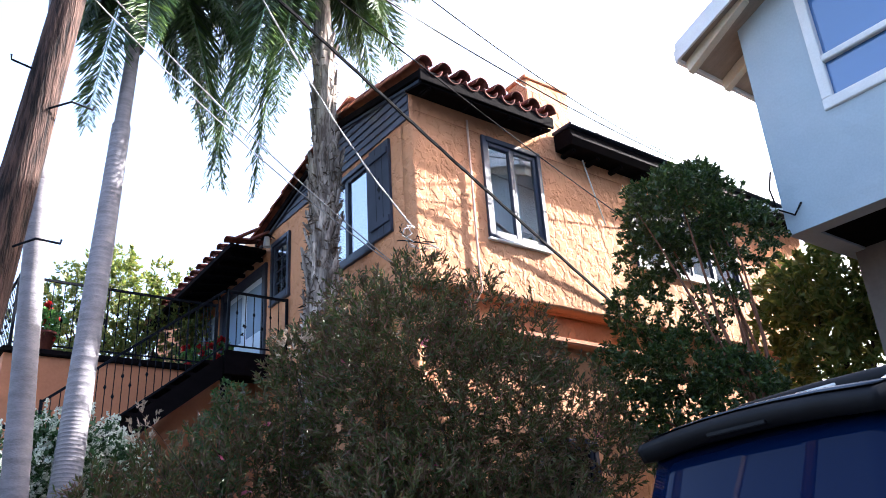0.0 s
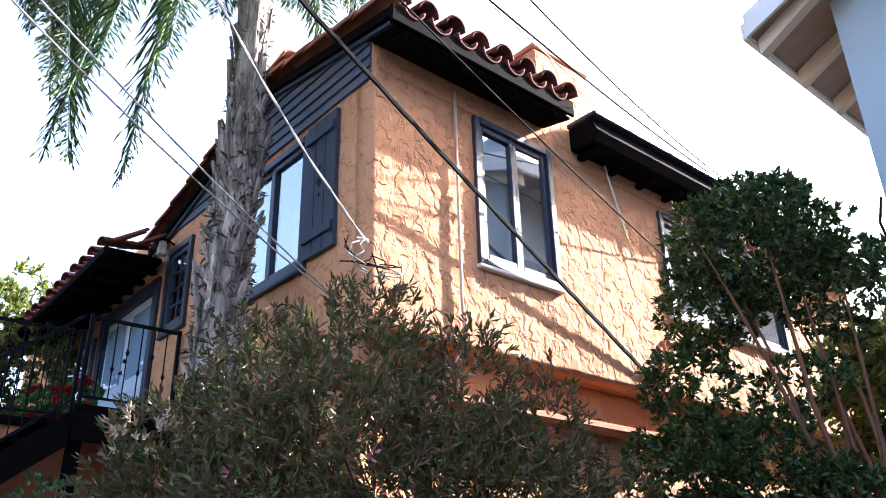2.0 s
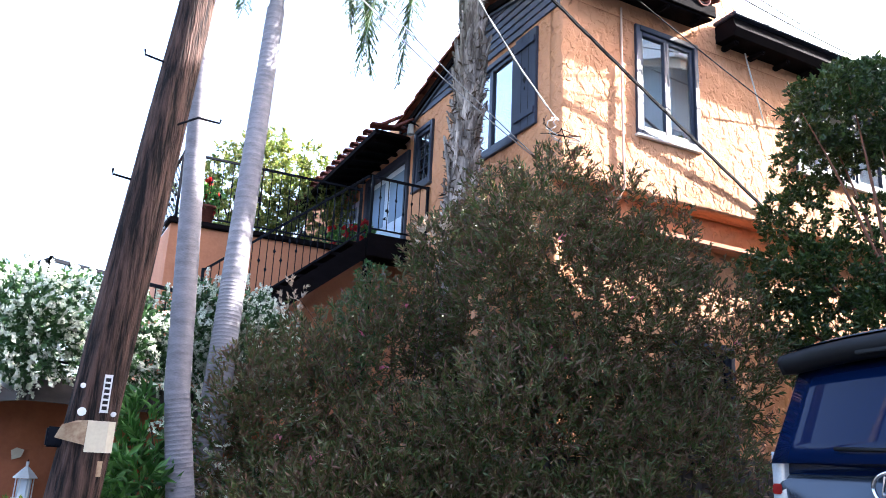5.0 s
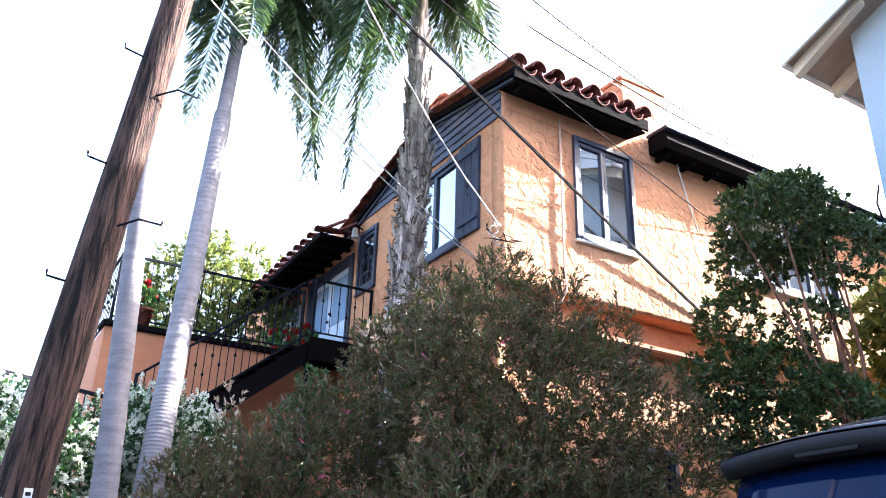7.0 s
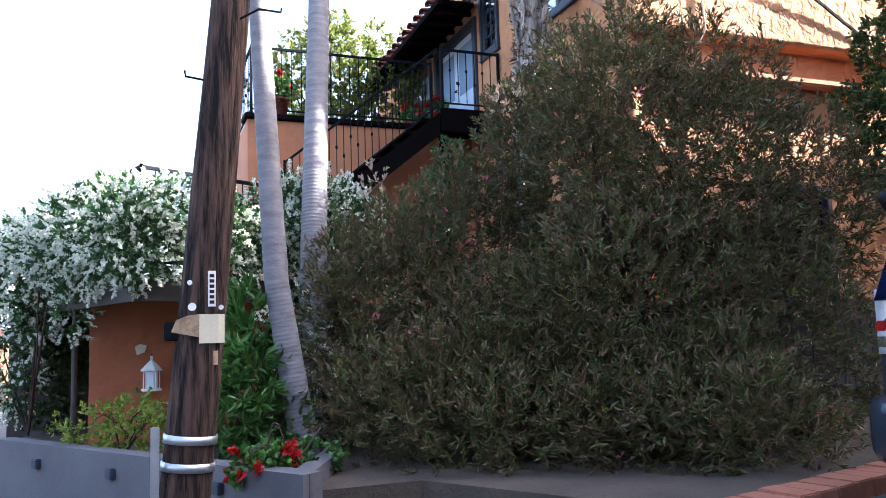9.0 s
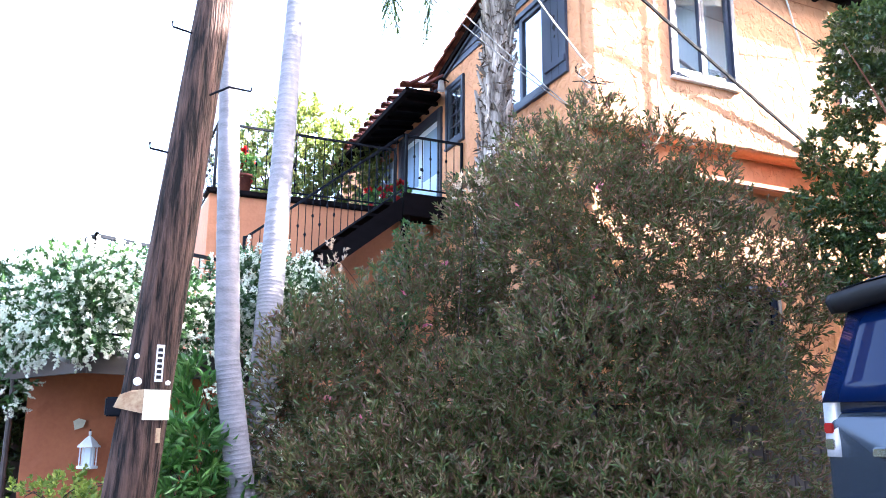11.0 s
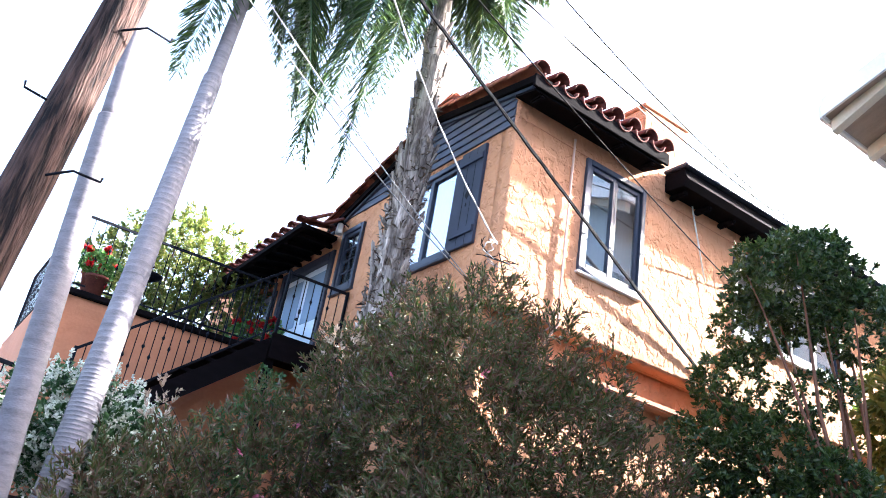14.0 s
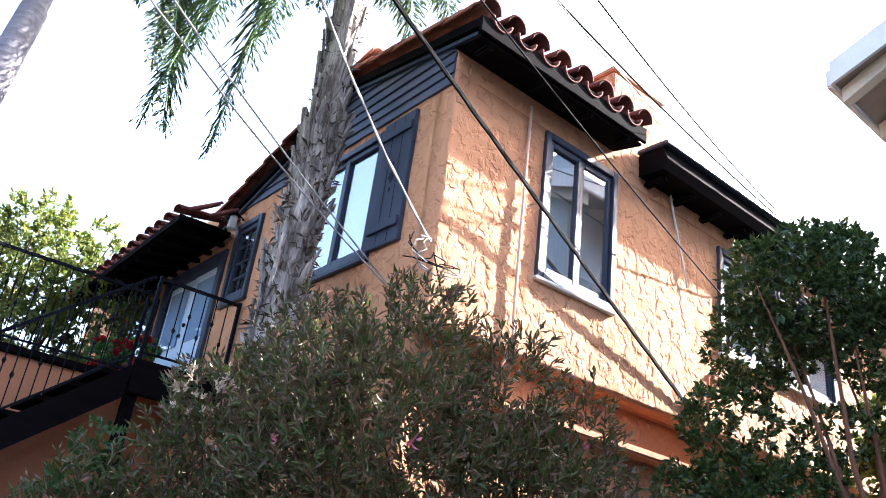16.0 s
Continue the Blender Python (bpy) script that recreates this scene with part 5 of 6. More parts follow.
BUSH = [(off(34.5, 12.5, 8.15), (0.95, 0.8, 1.35)), (off(29.5, 10.5, 8.9), (0.95, 0.9, 1.40)), (off(40, 10.0, 8.3), (0.9, 0.8, 1.25)), (off(45.5, 8.0, 8.9), (0.85, 0.7, 1.1)),
        (off(23.5, 4.5, 8.9), (0.95, 0.9, 1.4)), (off(18.5, 2.0, 8.3), (0.8, 0.8, 1.2)), (off(14.5, 1.2, 7.7), (0.5, 0.6, 0.95)), (polar(35, 7.55, 1.61), (1.3, 0.9, 1.2)), (polar(27, 7.6, 1.17), (1.2, 0.9, 1.0)),
        (polar(43, 8.0, 1.39), (1.0, 0.8, 1.1)), (off(35.5, 19.6, 8.3), (0.5, 0.4, 0.5)), (off(43.6, 15.4, 8.6), (0.35, 0.35, 0.6)), (off(40.2, 17.6, 8.4), (0.35, 0.3, 0.6)), (off(31.0, 18.4, 8.9), (0.4, 0.4, 0.55)), (off(27.5, 15.5, 9.0), (0.4, 0.4, 0.5))]
BUSH += [(polar(az, 7.0, 0.95), (0.75, 0.6, 0.6)) for az in (18, 22, 26.5, 31, 35.5, 40)]
BUSH += [(polar(az, 6.45, 0.75), (0.6, 0.5, 0.45)) for az in (23, 28, 33, 38, 42.5)]
shrub = thing("shrub", "large olive and purple-leaved shrub filling the planting bed", "shrub", polar(33, 7.7, 0.4))
tips, out = crown_points(BUSH, 13500, 0.45)
keep = tips[:, 2] > 0.44
tips, out = tips[keep], out[keep]
me = sprigs(tips, out, 13, 0.15, 0.078, 0.018, 0.6, 0.6)
foliage("foliage", me, M["shrub"], shrub, "narrow olive to reddish-brown leaves").location = -shrub.location
for az in (24, 30, 36, 41, 45):
    limbs(shrub, polar(az, 7.9, 0.4), tips, M["twig"], 0.024, fan=5)
sel = rng.choice(len(tips), 40)
me = sprigs(tips[sel], out[sel], 5, 0.1, 0.05, 0.035, 0.3, 0.9)
foliage("blossom", me, M["pink"], shrub, "a few pink blossoms").location = -shrub.location

TREE = [(polar(56, 10.42, 6.04), (0.90, 0.78, 0.56)), (polar(53.3, 10.53, 5.53), (0.47, 0.50, 0.45)), (polar(51.8, 10.53, 4.80), (0.45, 0.45, 0.31)), (polar(51.2, 10.53, 4.02), (0.56, 0.56, 0.47)), (polar(54.5, 10.53, 3.96), (0.62, 0.67, 0.50)), (polar(59.5, 10.42, 5.53), (0.56, 0.56, 0.45)),
        (polar(57.5, 10.30, 3.52), (0.62, 0.56, 0.45)), (polar(53, 10.53, 3.01), (0.67, 0.56, 0.47)), (polar(57, 10.53, 4.69), (0.34, 0.45, 0.25)), (polar(57, 10.64, 6.54), (0.45, 0.45, 0.25)), (polar(56, 10.30, 2.73), (0.67, 0.56, 0.39)), (polar(50.5, 10.42, 3.40), (0.39, 0.39, 0.34))]
tree = thing("tree", "small dense tree with dark glossy leaves and reddish branches", "tree", polar(59, 10.6, 0.39))
tips, out = crown_points(TREE, 3300, 0.5)
me = sprigs(tips, out, 12, 0.05, 0.078, 0.034, 0.4, 0.9)
foliage("crown", me, M["tree"], tree, "dark glossy leaves in rosettes").location = -tree.location
limbs(tree, polar(59.3, 10.6, 2.6), tips, M["bark_red"], 0.035, fan=18)
o = part("trunk", tube([polar(59, 10.6, 0.39), polar(59.5, 10.6, 1.5), polar(59.3, 10.6, 2.7)], [0.11, 0.09, 0.07], 10, rough=0.2), M["bark_red"], tree, "reddish trunk", True)
o.location = -tree.location

LIMET = [(polar(63.5, 13, 4.9), (0.9, 0.9, 0.6)), (polar(62.5, 13.4, 5.5), (0.6, 0.6, 0.5)), (polar(65, 13, 5.4), (0.9, 0.9, 0.6)), (polar(64, 13, 4.2), (0.8, 0.8, 0.5))]
tree2 = thing("tree", "sunlit yellow-green tree beyond the carport", "tree", polar(64, 13.2, 0.39))
tips, out = crown_points(LIMET, 700, 0.5)
foliage("crown", sprigs(tips, out, 12, 0.15, 0.16, 0.07, 0.2, 0.9), M["lime"], tree2, "sunlit yellow-green leaves").location = -tree2.location
limbs(tree2, polar(64, 13.2, 2.5), tips, M["twig"], 0.05, fan=8)
o = part("trunk", tube([polar(64, 13.2, 0.39), polar(64, 13.2, 2.6)], [0.12, 0.08], 8, rough=0.2), M["twig"], tree2, "", True)
o.location = -tree2.location

FAR = [(polar(az, 15.5, z), (rx, 1.0, rz)) for az, z, rx, rz in ((12, 6.6, 0.9, 0.9), (14.5, 6.8, 1.0, 1.1), (17, 6.7, 1.0, 0.95), (10, 6.2, 0.7, 0.8), (13, 7.3, 0.5, 0.5), (18, 6.2, 0.9, 0.9), (15, 5.9, 1.4, 0.8))]
tree3 = thing("tree", "bushy yellow-green tree standing behind the terrace", "tree", polar(14, 15.6, 0.0))
tips, out = crown_points(FAR, 800, 0.4)
foliage("crown", sprigs(tips, out, 22, 0.2, 0.10, 0.045, 0.3, 0.9), M["lime"], tree3, "small yellow-green leaves").location = -tree3.location
limbs(tree3, polar(14, 15.6, 3.5), tips, M["twig"], 0.05, fan=16)
o = part("trunk", tube([polar(14, 15.6, 0.0), polar(14, 15.6, 3.6)], [0.16, 0.1], 8, rough=0.2), M["twig"], tree3, "", True)
o.location = -tree3.location

# ---- low porch and landing with jasmine ----
LZ0, LZ1 = 1.92, 2.16
landing = thing("landing", "timber landing over an orange porch, carrying an iron railing", "landing", (0.04, 8.0, LZ0))
lpart = lambda n, b, m, l="", p=landing: bpart(n, b, m, l, p)  # noqa: E731
c0, c1, c2, c3, c4 = Vector((0.04, 8.0, LZ0)), Vector((2.35, 9.3, LZ0)), Vector((2.35, 11.9, LZ0)), Vector((-1.2, 11.9, LZ0)), Vector((-1.2, 11.3, LZ0))
lpart("deck", prism([c + Vector((0, 0.05, 0.1)) for c in (c0, c1, c2, c3, c4)], (0, 0, 0.13)), M["brown"], "dark timber deck")
for a, b in ((c0, c1), (c4, c0)):
    d = (b - a).normalized()
    nrm = Vector((d.y, -d.x, 0)) * 0.05
    lpart("beam", prism([a, b, b + Vector((0, 0, LZ1 - LZ0)), a + Vector((0, 0, LZ1 - LZ0))], nrm), M["beam"], "grey-brown fascia beam")
for a, b in ((c0, c1), (c4, c0)):
    railing(landing, Vector((a.x, a.y + 0.1, LZ1 + 0.08)), Vector((b.x, b.y + 0.1, LZ1 + 0.08)), 0.06, 0.98, lambda n, b_, m, l, p: lpart(n, b_, m, l, p), gap=0.14, knuckles=False)
lpart("post", tube([(-0.62, 9.75, 0.4), (-0.62, 9.75, LZ0)], 0.03, 8), M["beam"], "thin grey post")
lpart("post", box(2.2, 2.32, 9.4, 9.52, 0.3, LZ0 + 0.09, 0.01), M["brown"])
lpart("wall", wall_with_holes("y", 9.3, 0.2, -0.45, 2.6, 0.2, LZ0 + 0.09, [], lumps=0.012, step=0.1), M["porch_wall"], "orange stucco porch wall with chipped paint")
lpart("wall", box(-0.45, -0.25, 9.502, 11.9, 0.2, LZ0 + 0.09), M["porch_wall"])
# added dark sheet: hides the sky and paints the shade inside the porch
lpart("wall", box(-1.5, -0.455, 11.55, 11.7, 0.2, LZ0 + 0.09), M["fence"], "added dark sheet standing in for the shaded porch interior")
lpart("chipped_patch", prism([(0.02, 9.272, 1.40), (0.10, 9.272, 1.43), (0.12, 9.272, 1.5), (0.05, 9.272, 1.52), (0.0, 9.272, 1.49)], (0, 0.02, 0)), M["cream"], "chipped pale patch")
cam_box = thing("security_camera", "small grey security camera under the fascia beam", "camera", (-0.12, 8.2, 2.06))
part("body", tube([(-0.06, -0.1, 0.02), (0.04, -0.06, -0.03)], 0.035, 10), M["steel"], cam_box, "grey tube body", True)
part("mount", tube([(0.0, -0.06, 0.0), (0.03, 0.02, 0.04)], 0.014, 8), M["black"], cam_box)

lant = thing("hanging_lantern", "white pagoda-shaped lantern hanging on the porch wall", "lantern", (0.17, 9.16, 1.02))
part("roof", tube([(0, 0, 0.33), (0, 0, 0.29), (0, 0, 0.22), (0, 0, 0.21)], [0.006, 0.05, 0.115, 0.115], 6), M["white"], lant, "white tiered roof")
part("finial", tube([(0, 0, 0.37), (0, 0, 0.33)], 0.014, 6), M["white"], lant)
part("base", tube([(0, 0, 0.0), (0, 0, 0.025)], 0.105, 6), M["white"], lant, "white base")
for k in range(6):
    a = math.pi * k / 3
    p = Vector((0.08 * math.cos(a), 0.08 * math.sin(a), 0.025))
    part("upright", tube([p, p + Vector((0, 0, 0.19))], 0.008, 4), M["white"], lant)
part("pane", tube([(0, 0, 0.03), (0, 0, 0.205)], 0.065, 6), M["glass"], lant, "pale glass")
part("hook", tube([(0, 0.12, 0.36), (0, 0.02, 0.385), (0, 0, 0.365)], 0.006, 5), M["iron"], lant)

JAS = []
for i in range(12):
    p = c4.lerp(c0, i / 11)
    JAS.append(((p.x - 0.12, p.y - 0.15, 2.66 + 0.1 * math.sin(i * 2.1)), (0.36, 0.4, 0.33 + 0.1 * math.sin(i * 1.3))))
for i in range(9):
    p = c0.lerp(c1, i / 8)
    JAS.append(((p.x + 0.05, p.y - 0.1, 2.74 + 0.1 * math.sin(i * 1.7)), (0.36, 0.35, 0.38 if i > 3 else 0.28)))
JAS += [((-1.25, 10.9, 2.1), (0.3, 0.4, 0.7)), ((-1.3, 10.8, 1.4), (0.25, 0.35, 0.7)), ((-1.1, 10.4, 2.0), (0.2, 0.3, 0.45)), ((-0.62, 9.3, 2.0), (0.16, 0.2, 0.4)), ((1.75, 8.6, 2.9), (0.4, 0.35, 0.45)),
        ((2.1, 8.9, 2.7), (0.45, 0.4, 0.6)), ((1.7, 7.9, 0.75), (0.35, 0.35, 0.6)), ((2.1, 7.9, 0.9), (0.5, 0.35, 0.5)), ((1.5, 7.9, 1.6), (0.25, 0.3, 0.4)), ((2.4, 8.6, 1.9), (0.4, 0.35, 0.5))]
for i in range(9):
    p = c4.lerp(c0, i / 8)
    JAS.append(((p.x - 0.1, p.y - 0.12, 2.36), (0.3, 0.25, 0.26)))
for i in range(9):
    p = c0.lerp(c1, i / 8)
    JAS.append(((p.x + 0.05, p.y - 0.1, 2.38), (0.3, 0.25, 0.26)))
jas = thing("jasmine", "star jasmine in full white bloom draped over the landing railing", "climbing plant", (0.04, 8.0, 2.3))
tips, out = crown_points(JAS, 3800, 0.65)
keep = tips[:, 2] > 0.5
tips, out = tips[keep], out[keep]
foliage("foliage", sprigs(tips, out, 9, 0.09, 0.07, 0.034, 0.1, 1.0), M["vine"], jas, "small green leaves").location = -jas.location
sel = rng.random(len(tips)) < 0.97
ft = tips[sel] + out[sel] * 0.07
foliage("blossom", sprigs(ft, out[sel], 26, 0.13, 0.028, 0.025, 0.1, 1.3), M["petal"], jas, "dense white star flowers").location = -jas.location
tips2, out2 = crown_points([((-0.95, 11.0, 1.2), (0.35, 0.3, 0.8)), ((-0.75, 11.3, 1.6), (0.4, 0.3, 0.5))], 260, 0.3)
foliage("foliage", sprigs(tips2, out2, 12, 0.1, 0.08, 0.045, 0.1, 1.0), M["tree"], jas, "dark inner leaves").location = -jas.location
limbs(jas, (-1.15, 10.6, 0.5), tips[tips[:, 0] < -0.7], M["twig"], 0.015, fan=7)

# ---- planter wall along the street ----
w0, w1 = Vector((1.07, 5.5, 0)), Vector((-1.3, 9.2, 0))
wd = (w1 - w0).normalized()
wn_ = Vector((wd.y, -wd.x, 0)) * -0.18
pw = thing("planter_wall", "low grey painted concrete planter wall with small wall lights", "wall", w0)
if wn_.y < 0:
    wn_ = -wn_
pwp = lambda n, b, m, l="", p=pw: bpart(n, b, m, l, p)  # noqa: E731
pwp("wall", prism([w0 + Vector((0, 0, 0.0)), w1, w1 + Vector((0, 0, 0.62)), w0 + Vector((0, 0, 0.60))], wn_), M["concrete"], "scuffed grey wall")
r0 = w0 + Vector((0.02, 0.003, 0))
pwp("wall", prism([r0 + wn_ * 0.2, Vector((1.62, 6.6, 0)), Vector((1.62, 6.6, 0.6)), r0 + wn_ * 0.2 + Vector((0, 0, 0.6))], (-0.1, 0.15, 0)), M["concrete"], "short return wall")
for s in (0.20, 0.52, 0.80):
    p = w0.lerp(w1, s) + Vector((0, 0, 0.44))
    m = Matrix.Translation(p) @ pose(0, 0, 0, 0, 0, math.degrees(math.atan2(wd.y, wd.x)))
    pwp("wall_light", box(-0.045, 0.045, -0.03, 0.05, -0.045, 0.045, 0.008, m=m), M["blue"], "small square recessed light")
bed = [w0 + wn_, w1 + wn_, Vector((-1.3, 12.2, 0)), Vector((6.0, 12.2, 0)), Vector((12.5, 7.6, 0)), Vector((12.5, 5.0, 0)), Vector((6.9, 4.9, 0)), Vector((2.95, 3.95, 0)), Vector((1.95, 5.6, 0))]
bm = prism([p + Vector((0, 0, 0.17)) for p in bed], (0, 0, 0.3))
bmesh.ops.triangulate(bm, faces=bm.faces[:])
single("planting_bed", bm, M["soil"], "dark soil strewn with dead leaves", "planting bed", kind="structure")

# brick edging along the drive
edging = thing("brick_edging", "low red brick edging beside the driveway", "edging", (3.3, 4.6, 0.4))
eb0, eb1 = Vector((2.9, 3.72, 0.37)), Vector((7.0, 4.72, 0.39))
BRICK = bpy.data.meshes.new("brick")
bmb = box(-0.098, 0.098, -0.15, 0.15, 0.0, 0.13, 0.008)
bmb.to_mesh(BRICK)
bmb.free()
BRICK.materials.append(M["brick"])
for k in range(21):
    ob = new("brick", BRICK)
    ob.parent = edging
    ob.matrix_local = Matrix.Translation(eb0.lerp(eb1, k / 20) - Vector(edging.location)) @ pose(0, 0, random.uniform(-0.004, 0.004), random.uniform(-1, 1), random.uniform(-1, 1), 13.7 + random.uniform(-1.5, 1.5))
kerb = thing("timber_edging", "long terracotta-coloured edging at the back of the bed", "edging", (3.3, 6.3, 0.47))
part("board", box(0.0, 3.6, 0.0, 0.12, 0.0, 0.14, 0.01), M["brick"], kerb)

# board fence behind the shrub
fence = thing("fence", "dark weathered board fence in front of the house", "fence", (4.6, 6.75, 0.47))
for k in range(26):
    x = 0.145 * k
    part("board", box(x, x + 0.135, random.uniform(-0.006, 0.006), 0.03, 0.0, 1.22 + random.uniform(-0.01, 0.01), 0.004), M["fence"], fence)
part("cap_rail", box(-0.05, 3.85, -0.06, 0.09, 1.24, 1.29, 0.008), M["fence"], fence, "flat sunlit cap rail")
part("rail", box(0.0, 3.8, 0.034, 0.08, 0.9, 0.98, 0.005), M["fence"], fence)


# ---- small plants ----
def clump(name, label, category, foot, blobs, n, per, length, width, material, up=0.4, splay=0.8, stems=6, flowers=None, bloom=0):
    t = thing(name, label, category, foot)
    tips, out = crown_points(blobs, n, 0.35)
    keep = tips[:, 2] > foot[2] + 0.02
    tips, out = tips[keep], out[keep]
    foliage("foliage", sprigs(tips, out, per, length * 0.8, length, width, up, splay), material, t).location = -t.location
    limbs(t, foot, tips, M["twig"], 0.010, fan=stems, name="stem")
    if bloom:
        s = rng.choice(len(tips), bloom)
        foliage("blossom", sprigs(tips[s] + out[s] * 0.04, out[s], 34, 0.04, 0.045, 0.042, 0.3, 1.4), flowers, t).location = -t.location
    return t


clump("shrub", "fresh green leafy shrub behind the pole", "shrub", (0.95, 7.3, 0.47), [((0.95, 7.3, 1.1), (0.32, 0.4, 0.62)), ((1.0, 7.4, 1.6), (0.22, 0.3, 0.42)), ((0.75, 7.2, 0.9), (0.3, 0.3, 0.35)), ((1.2, 7.3, 0.85), (0.25, 0.3, 0.35))], 190, 12, 0.15, 0.035, M["green"], 0.6, 0.7, 10)
clump("hedge", "low yellow-green hedge on the planter wall", "hedge", (-0.1, 8.2, 0.47), [((-0.35, 8.3, 0.72), (0.35, 0.3, 0.28)), ((0.0, 8.0, 0.75), (0.3, 0.3, 0.35)), ((0.3, 7.7, 0.7), (0.3, 0.3, 0.28))], 240, 10, 0.055, 0.028, M["hedge"], 0.5, 0.9, 8)
clump("geranium", "red geranium in full flower on the planter wall", "flower", (0.85, 6.12, 0.47), [((0.80, 6.08, 0.60), (0.15, 0.15, 0.11)), ((1.00, 6.08, 0.62), (0.13, 0.13, 0.11))], 60, 8, 0.06, 0.05, M["green"], 0.2, 1.0, 5, M["red"], 34)
clump("ground_cover", "bright green ground cover spilling over the wall", "plant", (1.05, 6.1, 0.47), [((1.0, 6.2, 0.6), (0.25, 0.3, 0.14)), ((1.3, 6.3, 0.6), (0.25, 0.25, 0.13))], 150, 9, 0.05, 0.04, M["green"], 0.2, 1.0, 4)
clump("vine", "bright green vine climbing beside the stair", "climbing plant", (3.3, 9.3, 0.5), [((3.4, 8.6, 3.1), (0.35, 0.3, 0.5)), ((3.2, 8.6, 2.5), (0.4, 0.3, 0.4)), ((3.5, 8.7, 3.6), (0.2, 0.2, 0.3))], 300, 10, 0.06, 0.03, M["vine"], 0.3, 0.9, 6)
clump("bottlebrush", "dry pale seed heads rising above the shrub", "plant", polar(26.5, 8.2, 0.47), [(polar(26.2, 8.2, 3.95), (0.22, 0.2, 0.2)), (polar(16.2, 7.3, 2.95), (0.15, 0.2, 0.18))], 40, 9, 0.05, 0.014, M["straw"], 1.2, 0.4, 4)

# potted flowers on the terrace
def flower_pot(foot, size, bloom, label):
    t = thing("flower_pot", label, "flower pot", foot)
    part("pot", tube([(0, 0, 0), (0, 0, 0.26 * size), (0, 0, 0.262 * size), (0, 0, 0.3 * size)], [0.11 * size, 0.16 * size, 0.18 * size, 0.18 * size], 14), M["tile"], t, "terracotta pot", True)
    f = Vector(foot)
    tips, out = crown_points([((f.x, f.y, f.z + 0.45 * size), (0.24 * size, 0.24 * size, 0.2 * size))], 60, 0.4)
    foliage("foliage", sprigs(tips, out, 8, 0.05, 0.07, 0.05, 0.3, 1.0), M["green"], t).location = -f
    s = rng.choice(len(tips), bloom)
    foliage("blossom", sprigs(tips[s] + out[s] * 0.04, out[s], 30, 0.04, 0.065, 0.06, 0.3, 1.4), M["red"], t, "red flower heads").location = -f


flower_pot((2.05, 12.55, 5.1), 1.0, 16, "terracotta pot of red geraniums behind the terrace railing")
flower_pot((2.05, 12.12, 4.952), 0.95, 0 + 3, "terracotta pot with a leafy plant on the terrace")
flower_pot((4.75, 12.4, DZ), 1.0, 14, "terracotta pot of red flowers beside the doors")
flower_pot((4.45, 12.75, DZ), 0.9, 12, "smaller pot of red flowers beside the doors")
dish = thing("bird_bath", "dark shallow dish on a stem behind the railing", "bird bath", (2.72, 12.4, 4.86))
part("bowl", tube([(0, 0, 0.62), (0, 0, 0.66), (0, 0, 0.72), (0, 0, 0.74)], [0.03, 0.12, 0.22, 0.225], 16), M["iron"], dish, "shallow dark bowl", True)
part("stem", tube([(0, 0, 0), (0, 0, 0.03), (0, 0, 0.05), (0, 0, 0.63)], [0.14, 0.13, 0.03, 0.025], 12), M["iron"], dish, "", True)


# ---- overhead cables ----
def cable(label, a, b, sag, r, material, strands=1, name="cable"):
    t = thing(name, label, "cable", a)
    for k in range(strands):
        path = hang(a, b, sag, 40)
        if strands > 1:
            path = [p + Vector((math.sin(i * 0.9 + k * 2.1), 0, math.cos(i * 0.9 + k * 2.1))) * r * 1.1 for i, p in enumerate(path)]
        part("strand", tube([p - Vector(a) for p in path], r, 6), material, t, "", True)
    return t


CT = top
wall_hook = Vector((8.91, YF - 0.02, 5.07))
corner_hook = Vector((XF - 0.04, YF - 0.03, 5.62))


def via(end, az, el, stretch=1.0, along=0.45):
    """Where a straight cable that ends at a hook and hangs past a bearing starts, at the pole's distance."""
    u = Vector((math.sin(radians(az)) * math.cos(radians(el)), math.cos(radians(az)) * math.cos(radians(el)), math.sin(radians(el))))
    eye = Vector((0, 0, 1.5))
    p = eye + u * along
    return end + (p - end) * stretch


cable("thick black twisted power cable running to the wall", via(wall_hook, 23.9, 40.9, 1.25, 10.0), wall_hook, 0.05, 0.014, M["cable"], 4)
e = Vector((9.6, YF - 0.02, 6.6))
cable("thin black cable crossing the facade", via(e, 29.0, 41.4, 1.3, 9.8), e, 0.12, 0.009, M["cable"])
cable("weathered grey twisted cable running to the corner of the house", via(corner_hook, 23.0, 41.5, 1.3, 10.0), corner_hook, 0.32, 0.007, M["palecable"], 2)
e = Vector((XF - 0.03, 7.75, 5.3))
cable("pair of weathered pale cables running to the house", via(e, 15.6, 36.5, 1.3, 9.4), e, 0.12, 0.0075, M["palecable"], 1)
e = Vector((XF - 0.03, 7.85, 5.36))
cable("pair of weathered pale cables running to the house", via(e, 15.3, 35.7, 1.3, 9.4), e, 0.16, 0.0075, M["palecable"], 1)
e = ray_pt(56.5, 27.0, 13.0)
cable("thin black cable running to the far roof", via(e, 35.4, 40.6, 1.35, 10.0), e, 0.2, 0.010, M["cable"])
cable("thin black cable running to the far roof", via(e, 39.6, 40.4, 1.35, 10.0), e + Vector((0.2, 0, 0.05)), 0.3, 0.008, M["cable"])
e = Vector((8.3, YF - 0.4, 7.95))
cable("thin grey wire running to the cornice", via(e, 34.0, 41.0, 1.3, 9.5), e, 0.1, 0.006, M["palecable"])
